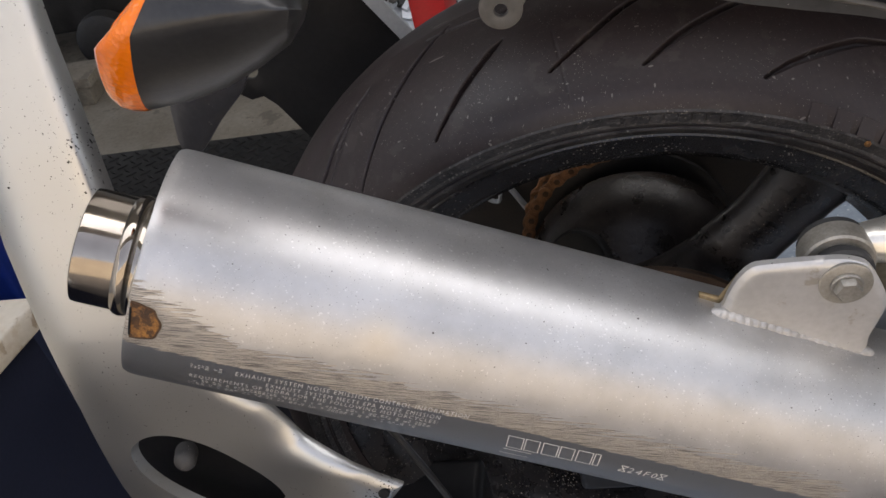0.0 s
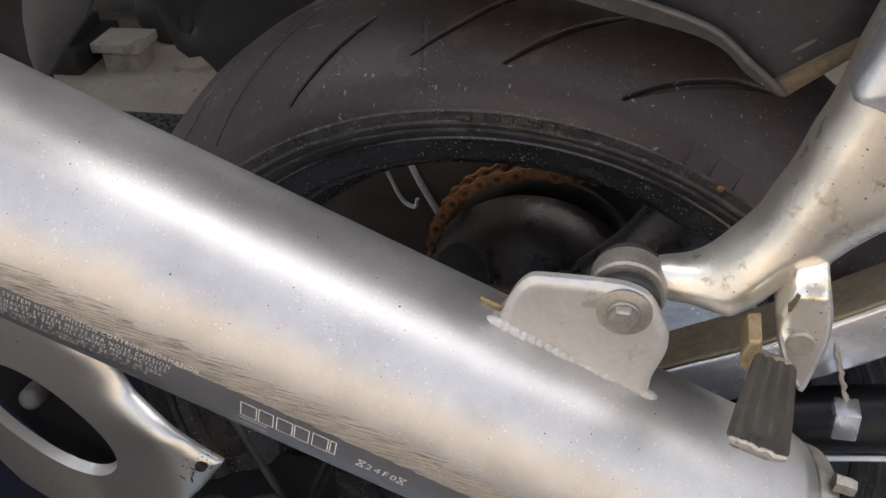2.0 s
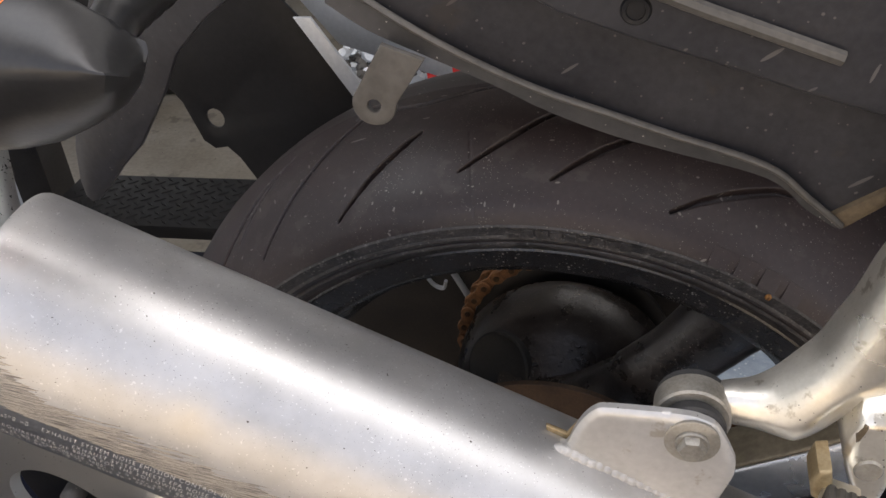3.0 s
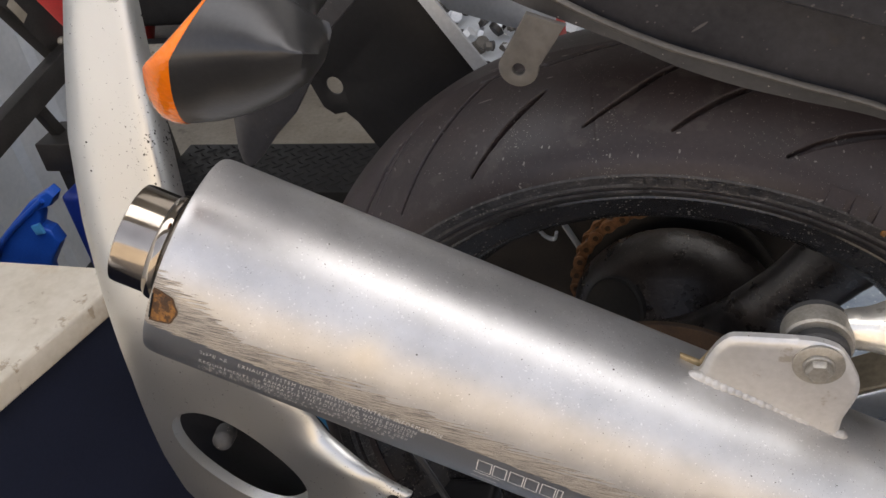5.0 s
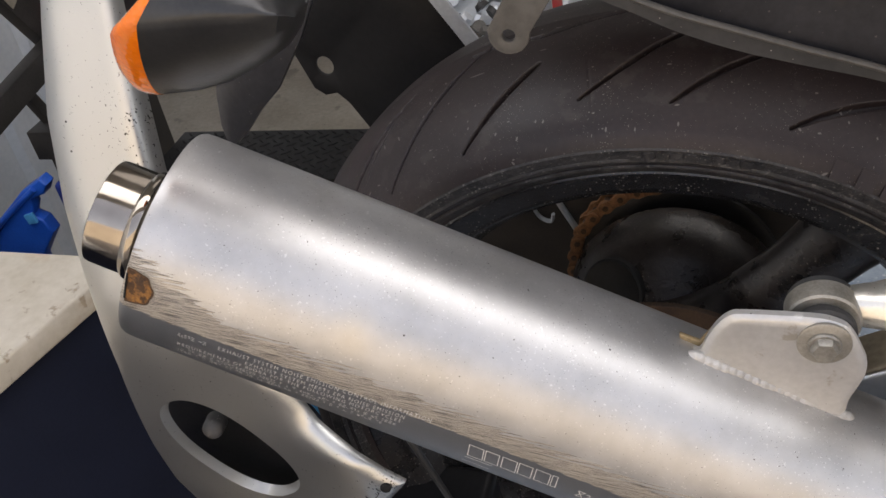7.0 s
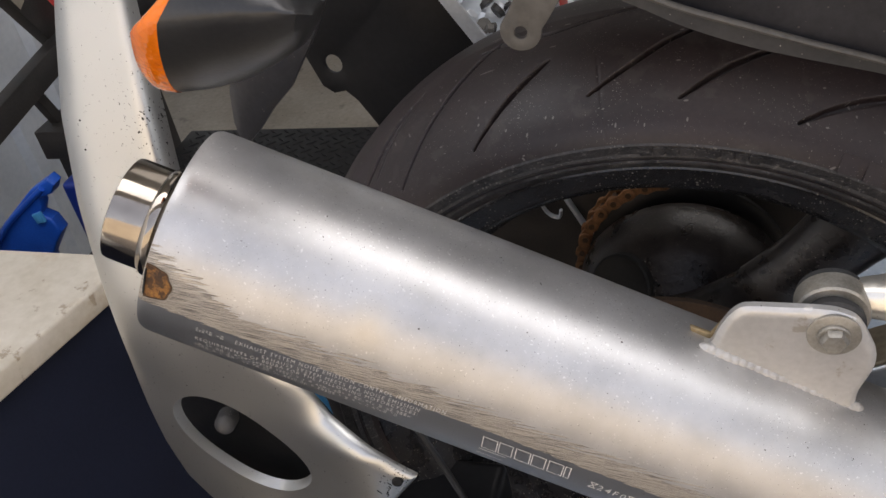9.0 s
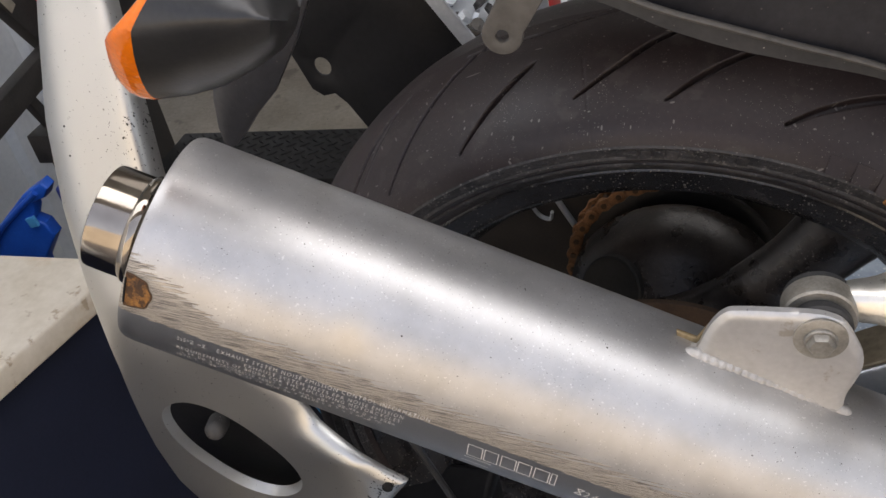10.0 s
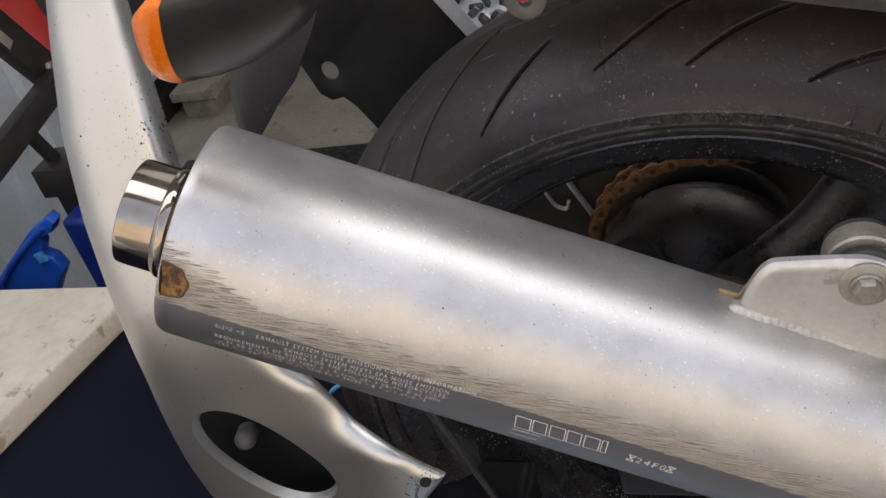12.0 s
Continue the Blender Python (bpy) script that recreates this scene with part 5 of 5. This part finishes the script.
part("lens", loft(lens_rings), M["amber"], signal, "amber ribbed lens")
stalk_r = []
for k in range(19):
    stalk_r.append(0.0092 + 0.0022 * k / 18 + (0.0006 if k % 2 and k > 6 else 0.0))
part("stalk", tube(curve_points([(-0.128, -0.152, 1.524), (-0.134, -0.130, 1.5265), (-0.133, -0.105, 1.5295), (-0.129, -0.080, 1.5330)], 6), stalk_r, 22), M["gloss_black"], signal, "ribbed rubber stalk")

# ---------------------------------------------------------------- number-plate bracket and inner panel behind the wheel
inner = part("inner_panel", side_slab([(-0.350, 1.300), (-0.338, 1.262), (-0.328, 1.254), (-0.316, 1.256), (-0.306, 1.245), (-0.290, 1.215), (-0.250, 1.150), (-0.10, 1.15), (-0.155, 1.285), (-0.176, 1.302), (-0.224, 1.376), (-0.30, 1.47), (-0.42, 1.44), (-0.37, 1.33)],
                                      0.268, 0.004, bev=0.001, hole=[[(-0.3215 + 0.0085 * math.cos(0.3927 * k), 1.2845 + 0.0095 * math.sin(0.3927 * k)) for k in range(16)]]), M["panel_black"], bike, "black inner tail panel with a round hole")
part("zinc_edge", side_slab([(-0.228, 1.380), (-0.213, 1.380), (-0.162, 1.296), (-0.176, 1.292)], 0.262, 0.004, bev=0.001), M["zinc_strip"], inner, "pale metal edge strip")

# ---------------------------------------------------------------- loose silver body panel stood behind the silencer
PL = [(1.6118, -0.3269), (1.5057, -0.3608), (1.4509, -0.3769), (1.3927, -0.3921), (1.33, -0.3996), (1.2621, -0.4012), (1.1928, -0.4015), (1.145, -0.4049), (1.0986, -0.408), (1.0491, -0.4077), (1.0119, -0.3986), (0.9849, -0.3774), (0.9679, -0.3433), (0.9554, -0.3155), (0.902, -0.3102), (0.796, -0.308)]
PR = [(1.6118, -0.3064), (1.5025, -0.3131), (1.4498, -0.3137), (1.4085, -0.3125), (1.3533, -0.312), (1.2849, -0.3056), (1.2331, -0.2936), (1.2057, -0.2779), (1.1864, -0.2614), (1.1668, -0.2524), (1.1474, -0.2457), (1.132, -0.2359), (1.1113, -0.2225), (1.0935, -0.2057), (1.0811, -0.1909), (1.0785, -0.1922), (1.0406, -0.2196), (0.9981, -0.2568), (0.9768, -0.2675), (0.9554, -0.2696), (0.902, -0.2707), (0.796, -0.2707)]
OC, OA, OB, OT = (-0.3290, 1.1110), 0.0640, 0.0392, radians(-54.8)


def lean(z):
    """The panel leans back above its waist and tucks under below it, turning over smoothly."""
    lean_up, tuck, soft_ = 0.22, 0.16, 0.045
    roll = lambda d: soft_ * math.log1p(math.exp(min(d / soft_, 40.0)))
    return lean_up * (roll(z - 1.215) - 0.010) + tuck * (roll(1.135 - z) - 0.010)


def bulge(z):
    """How far the panel swells outward: round at the top, flatter towards the vent."""
    t = min(max((z - 1.14) / 0.16, 0.0), 1.0)
    return 0.008 + 0.010 * t * t * (3 - 2 * t)


def swell(t):
    """The cross-section: round on the outer side, nearly flat towards the bike with a rolled edge."""
    return 1 - abs(2 * t - 1) ** (3.6 if t < 0.5 else 14.0)


def settle(p):
    """The top of the shell leans back, its lower left curls under, its tip stands out: each place slides towards or away from one spot before it."""
    p = Vector(p)
    w = min(max((-0.22 - p.x) / 0.10, 0.0), 1.0)
    w = w * w * (3 - 2 * w)
    low_ = min(max((1.17 - p.z) / 0.07, 0.0), 1.0)
    y = p.y + 0.38 * 0.04 * math.log1p(math.exp(min((1.13 - p.z) / 0.04, 40.0))) * w - 0.020 * (1 - w) * low_ * low_ * (3 - 2 * low_)
    y += 0.11 * 0.04 * math.log1p(math.exp(min((p.z - 1.26) / 0.04, 40.0)))
    eye = Vector((0.06, -0.49, 1.66))
    return eye + (p - eye) * ((y - eye.y) / (p.y - eye.y))


def body_panel():
    zs = np.arange(0.796, 1.6118, 0.0019)
    li = np.interp(zs, [p[0] for p in PL[::-1]], [p[1] for p in PL[::-1]])
    ri = np.interp(zs, [p[0] for p in PR[::-1]], [p[1] for p in PR[::-1]])
    ker = np.array([1, 2, 3, 2, 1]) / 9.0
    li = np.convolve(np.pad(li, 2, "edge"), ker, "valid")
    cols = 64
    bm = bmesh.new()
    rows = []
    for z, a, b in zip(zs, li, ri):
        r = []
        for j in range(cols + 1):
            t = j / cols
            x = a + (b - a) * t
            wide = min((b - a) / 0.10, 1.0)
            y = -0.046 + lean(z) - bulge(z) * wide * swell(t)
            r.append(bm.verts.new((x, y, z)))
        rows.append(r)

    def oval(p, grow=1.0):
        dx, dz = p.x - OC[0], p.z - OC[1]
        u, v = dx * math.cos(OT) + dz * math.sin(OT), -dx * math.sin(OT) + dz * math.cos(OT)
        return (abs(u) / (OA * grow)) ** 2.3 + (abs(v) / (OB * grow)) ** 2.3

    def depth_at(x, z):
        a, b = float(np.interp(z, zs, li)), float(np.interp(z, zs, ri))
        t = (x - a) / (b - a)
        return -0.046 + lean(z) - bulge(z) * min((b - a) / 0.10, 1.0) * swell(t)

    rim_verts = {v for r in rows for v in (r[0], r[-1])} | set(rows[0]) | set(rows[-1])
    for a, b in zip(rows, rows[1:]):
        for j in range(cols):
            c = (a[j].co + b[j + 1].co) / 2
            if min(oval(q.co) for q in (a[j], a[j + 1], b[j], b[j + 1])) > 1.0:
                bm.faces.new((a[j], a[j + 1], b[j + 1], b[j]))
    for v in [v for v in bm.verts if not v.link_faces]:
        bm.verts.remove(v)
    rim_verts = {v for v in rim_verts if v.is_valid}
    # smooth the cut to the oval and fold its lip inwards
    lip = [e for e in bm.edges if e.is_boundary and not (e.verts[0] in rim_verts and e.verts[1] in rim_verts) and oval((e.verts[0].co + e.verts[1].co) / 2) < 2.0]
    lv = {v for e in lip for v in e.verts}
    for v in lv:
        k = oval(v.co) ** (-1 / 2.3)
        v.co.x, v.co.z = OC[0] + (v.co.x - OC[0]) * k, OC[1] + (v.co.z - OC[1]) * k
        v.co.y = depth_at(v.co.x, v.co.z)
    for depth, inset in ((0.003, 0.985), (0.010, 0.955), (0.016, 0.95)):
        ret = bmesh.ops.extrude_edge_only(bm, edges=lip)
        nv = [g for g in ret["geom"] if isinstance(g, bmesh.types.BMVert)]
        lip = [g for g in ret["geom"] if isinstance(g, bmesh.types.BMEdge) and g.is_boundary]
        for v in nv:
            v.co.y += 0.003
            v.co.x, v.co.z = OC[0] + (v.co.x - OC[0]) * 0.985, OC[1] + (v.co.z - OC[1]) * 0.985
    # outer edge folded back for thickness
    outer = [e for e in bm.edges if e.is_boundary and e.verts[0] in rim_verts and e.verts[1] in rim_verts]
    ret = bmesh.ops.extrude_edge_only(bm, edges=outer)
    for v in [g for g in ret["geom"] if isinstance(g, bmesh.types.BMVert)]:
        v.co.y += 0.003
    for v in bm.verts:
        if v.co.z > 0.80:
            v.co = settle(v.co)
    return bm


def on_panel(x, z, out=0.0008):
    """A place on the outer face of the shell."""
    a, b = (float(np.interp(z, [p[0] for p in side_[::-1]], [p[1] for p in side_[::-1]])) for side_ in (PL, PR))
    return settle((x, -0.046 + lean(z) - bulge(z) * min((b - a) / 0.10, 1.0) * swell((x - a) / (b - a)) - out, z))


fairing = thing("fairing_panel", (-0.268, -0.03, 0.796), "loose silver fairing panel with an oval vent, stood on the lift", "fairing panel")
shell = part("shell", body_panel(), M["paint"], fairing, "silver painted shell with black grime spots")
# capped hole, its shaded depth painted black
part("screw_hole", lathe([(0, 0.0004), (0.0026, 0.0004), (0.0032, 0.0010), (0.0040, 0.0008), (0.0044, -0.002)], 24, axis_pose(on_panel(-0.2050, 1.0810), (0.2, -1, 0.1))), M["ink_and_hole"], fairing, "black screw hole with grime round it")
part("stud", lathe([(0, 0.0), (0.004, 0.0005), (0.0075, 0.003), (0.009, 0.007), (0.0095, 0.028), (0, 0.028)], 24, axis_pose((-0.371, -0.0125, 1.089), (-0.45, 1, -0.55))), M["plastic_dusty"], fairing, "grey plastic stud")
# black sheet added behind the oval so that its inside stays dark
part("vent_dark_sheet", side_slab([(-0.374 + 0.088 * math.cos(0.2618 * k) * math.cos(OT) - 0.062 * math.sin(0.2618 * k) * math.sin(OT),
                               1.056 + 0.088 * math.cos(0.2618 * k) * math.sin(OT) + 0.062 * math.sin(0.2618 * k) * math.cos(OT)) for k in range(24)], 0.024, 0.003, bev=0.0008),
     M["panel_black"], fairing, "dark sheet added behind the vent to darken its inside")
part("screw_grommet", lathe([(0.0042, 0.0), (0.0046, -0.0009), (0.0054, -0.0011), (0.0070, -0.0006), (0.0075, 0.0004)], 28, axis_pose(on_panel(-0.3232, 1.4895), (0, 1, -0.2))), M["paint"], shell)
# black disc in place of the hole's shaded depth
part("screw_hole", lathe([(0.0, -0.0006), (0.0042, -0.0006), (0.0044, 0.0004)], 24, axis_pose(on_panel(-0.3232, 1.4895, 0.0014), (0, 1, -0.2))), M["ink_and_hole"], shell)
part("crack_ring", lathe([(0.0076, -0.0003), (0.00775, -0.0005), (0.0079, -0.0003)], 28, axis_pose(on_panel(-0.3232, 1.4895), (0, 1, -0.2)), 150, 300), M["ink_and_hole"], shell, "fine dark crack round the hole")
for k, (dx, dz) in enumerate(((-0.0005, -0.0040), (-0.0022, -0.0100), (-0.0042, -0.0160), (-0.0105, -0.0165), (-0.0060, -0.0215))):
    part("ink_scratch", tube([on_panel(-0.2115 + dx * 1.2 + 0.0012 * math.sin(2 * k + q), 1.0811 + dz - 0.0012 * q, 0.0004) for q in range(-2, 3)], 0.0003, 5), M["ink_and_hole"], shell)

# ---------------------------------------------------------------- things behind, by the west wall
rack = thing("steel_frame", (-1.2, 0.85, 0.62), "black steel frame of a stand against the wall", "stand")


def yz_bar(name, pts, half, x0, depth, mat, parent, label=""):
    """A flat bar in the yz plane from point to point."""
    (y0, z0), (y1, z1) = pts
    d = Vector((y1 - y0, z1 - z0)).normalized()
    n2 = Vector((-d.y, d.x)) * half
    bm = slab([(y0 + n2.x, z0 + n2.y), (y1 + n2.x, z1 + n2.y), (y1 - n2.x, z1 - n2.y), (y0 - n2.x, z0 - n2.y)], depth, bev=0.003)
    bm.transform(Matrix(((0, 0, 1, x0), (1, 0, 0, 0), (0, 1, 0, 0), (0, 0, 0, 1))))
    return part(name, bm, mat, parent, label)


bar = yz_bar("upright", [(0.845, 1.21), (0.955, 1.02)], 0.032, -1.215, 0.03, M["steel_black"], rack)
yz_bar("label", [(0.850, 1.17), (0.872, 1.128)], 0.010, -1.1835, 0.001, M["concrete"], bar, "worn pale paper label")
part("bolt", hexbolt(axis_pose((-1.184, 0.935, 1.055), (1, 0, 0)), 0.016, 0.009), M["washer"], bar)
yz_bar("strut", [(0.60, 0.985), (0.945, 1.030)], 0.024, -1.190, 0.03, M["steel_black"], rack)
yz_bar("strut", [(0.815, 1.01), (0.865, 0.88)], 0.011, -1.215, 0.02, M["steel_black"], rack)
part("foot", box((-1.23, 0.81, 0.845), (-1.10, 0.90, 0.905), 0.003), M["steel_black"], rack)
part("leg", box((-1.22, 0.83, 0.62), (-1.18, 0.87, 0.85), 0.002), M["steel_black"], rack)

# round red reel on its own pedestal, behind the frame
reel = thing("hose_reel", (-1.16, 1.06, 0.0), "red metal reel guard with a black hub", "hose reel")
RM = Matrix.Translation((-1.12, 1.02, 1.155)) @ Matrix(((1, 0, 0, 0), (0, 0, -1, 0), (0, 1, 0, 0), (0, 0, 0, 1)))
part("flange", lathe([(0.085, 0.0), (0.150, 0.0), (0.168, 0.012), (0.172, 0.02), (0.166, 0.024), (0.150, 0.014), (0.085, 0.012), (0.085, 0.0)], 64, RM, 135, 262), M["red"], reel, "red painted flange")
part("core", lathe([(0, -0.08), (0.040, -0.08), (0.040, 0.004), (0.088, 0.004), (0.088, 0.010), (0, 0.010)], 40, RM), M["steel_black"], reel)
part("pedestal", box((-1.24, 1.05, 0.0), (-1.16, 1.13, 1.10), 0.004), M["steel_black"], reel)
crate = solid("crate", box((-1.5, 0.50, 0.0), (-1.245, 0.775, 0.62), 0.01), M["steel_black"], "black plastic crate on the floor", "crate")
bluep = thing("blue_plastic_guard", (-1.33, 0.7, 0.62), "bright blue plastic guard standing on a crate", "plastic guard")
part("panel", side_slab([(-1.44, 0.62), (-1.42, 0.66), (-1.372, 0.712), (-1.331, 0.746), (-1.271, 0.792), (-1.238, 0.818), (-1.183, 0.847), (-1.173, 0.833), (-1.188, 0.813), (-1.225, 0.801), (-1.224, 0.787),
                         (-1.238, 0.764), (-1.218, 0.754), (-1.209, 0.725), (-1.238, 0.691), (-1.262, 0.662), (-1.268, 0.62)], 0.74, 0.03, bev=0.005, seg=3), M["blue"], bluep)
part("rib", tube(curve_points([(-1.40, 0.737, 0.665), (-1.331, 0.737, 0.735), (-1.271, 0.737, 0.780), (-1.200, 0.737, 0.828)], 5), 0.006, 8), M["blue"], bluep)
part("clip_plate", side_slab([(-1.252, 0.768), (-1.232, 0.774), (-1.228, 0.752), (-1.248, 0.748)], 0.734, 0.008, bev=0.0015), M["sky_plastic"], bluep, "paler blue clip")
solid("blue_canister", box((-1.160, 0.74, 0.62), (-1.09, 0.80, 0.835), 0.012, 3), M["navy_plastic"], "dark blue plastic canister on a low cabinet", "canister")
low = thing("low_cabinet", (-1.0, 0.72, 0.0), "dark navy low cabinet beside the bench", "cabinet")
part("body", box((-1.235, 0.45, 0.0), (-0.80, 1.0, 0.605), 0.004), M["navy"], low)
part("top", box((-1.235, 0.45, 0.606), (-0.795, 1.0, 0.62), 0.003), M["navy"], low)
part("door", box((-1.22, 0.435, 0.03), (-0.81, 0.449, 0.59), 0.003), M["navy"], low)
solid("red_tool_box", box((-0.325, 1.0, 0.0), (-0.262, 1.12, 1.03), 0.01, 2), M["red"], "red metal tool cabinet behind the lift", "tool cabinet")

# pale sheet and loose parts on a trolley behind the wheel
part("far_side_sheet", side_slab([(-0.262, 1.372), (-0.219, 1.372), (-0.120, 1.316), (-0.120, 1.285), (-0.224, 1.321)], 0.35, 0.003, bev=0.0008), M["zinc_strip"], bike, "pale grey sheet on the far side")
trolley = thing("parts_trolley", (-0.45, 1.55, 0.0), "grey trolley with a tray of loose metal parts", "trolley")
part("tray", box((-0.70, 1.30, 0.74), (-0.22, 1.85, 0.765), 0.004), M["wall"], trolley)
for tx in (-0.50, -0.25):
    for ty in (1.33, 1.82):
        part("leg", box((tx - 0.012, ty - 0.012, 0), (tx + 0.012, ty + 0.012, 0.74), 0.002), M["steel_black"], trolley)
rng = random.Random(9)
for k in range(150):
    mkey = rng.choice(("zinc_strip", "steel_black", "plastic_pale"))
    c = Vector((rng.uniform(-0.68, -0.26), rng.uniform(1.34, 1.80), 0.772 + rng.uniform(0, 0.035)))
    piece = lathe([(0, -0.006), (rng.uniform(0.008, 0.02), -0.006), (rng.uniform(0.008, 0.02), 0.006), (0, 0.006)], rng.choice((5, 6, 10)), axis_pose(c, (rng.uniform(-1, 1), rng.uniform(-1, 1), rng.uniform(0.1, 1))))
    part("metal_nut", piece, M[mkey], trolley)

# clutter on the alcove floor
machine = thing("floor_machine", (-2.5, 3.35, 0.0), "black wheeled workshop machine in the dim alcove", "machine")
part("body", box((-3.25, 3.12, 0.16), (-1.72, 3.75, 1.15), 0.02, 3), M["steel_black"], machine)
for wx in (-2.95, -2.05):
    part("wheel", lathe([(0.02, -0.04), (0.10, -0.045), (0.125, -0.03), (0.13, 0.0), (0.125, 0.03), (0.10, 0.045), (0.02, 0.04), (0.02, -0.04)], 36, Matrix.Translation((wx, 3.06, 0.13)) @ Matrix.Rotation(radians(90), 4, "X")), M["bush"], machine, "black rubber wheel")
part("pipe", tube(curve_points([(-3.1, 3.10, 1.05), (-2.8, 3.06, 0.86), (-2.5, 3.05, 0.82), (-2.2, 3.08, 0.95)], 6), 0.022, 10), M["washer"], machine, "grey metal hose")
solid("black_crate", join(box((-2.75, 2.70, 0.0), (-2.28, 3.05, 0.10), 0.01, 2), box((-2.70, 2.75, 0.10), (-2.33, 3.0, 0.16), 0.008, 2)), M["steel_black"], "low black plastic crate on the concrete floor", "crate")
solid("wooden_batten", box((-2.72, 2.80, 0.161), (-2.32, 2.88, 0.185), 0.003), M["bench_top"], "short pale batten lying on a crate", "batten")
solid("paper_sheet", box((-2.62, 2.45, 0.0), (-2.44, 2.62, 0.004), 0), M["bench_top"], "white paper sheet lying on the floor", "paper")
solid("rubber_ring", lathe([(0.045, 0.0), (0.055, 0.0), (0.055, 0.012), (0.045, 0.012), (0.045, 0.0)], 32, Matrix.Translation((-2.36, 2.56, 0.0))), M["bush"], "small black rubber ring on the floor", "ring")
solid("white_carton", join(box((-2.20, 2.76, 0.0), (-2.05, 2.89, 0.085), 0.003), box((-2.23, 2.74, 0.085), (-2.02, 2.91, 0.125), 0.004)), M["concrete"], "small dusty carton on the floor", "carton")
stand = thing("paddock_stand", (-0.24, 0.115, 0.796), "light blue paddock stand bar beside the rear wheel", "stand")
part("bar", tube(curve_points([(-0.320, 0.115, 1.047), (-0.336, 0.115, 1.033), (-0.358, 0.115, 1.013), (-0.345, 0.115, 0.978), (-0.318, 0.115, 0.907), (-0.270, 0.115, 0.850), (-0.240, 0.115, 0.806)], 5), 0.0030, 10, flat=0.7), M["sky_plastic"], stand)
part("foot", box((-0.262, 0.090, 0.796), (-0.218, 0.140, 0.808), 0.002), M["steel_black"], stand)
basin = solid("red_basin", lathe([(0, 0.0), (0.15, 0.0), (0.17, 0.02), (0.22, 0.16), (0.23, 0.16), (0.225, 0.15), (0.18, 0.025), (0.15, 0.012), (0, 0.012)], 48, Matrix.Translation((-2.84, 3.20, 0.0))), M["red"], "red plastic basin on the concrete floor", "basin")
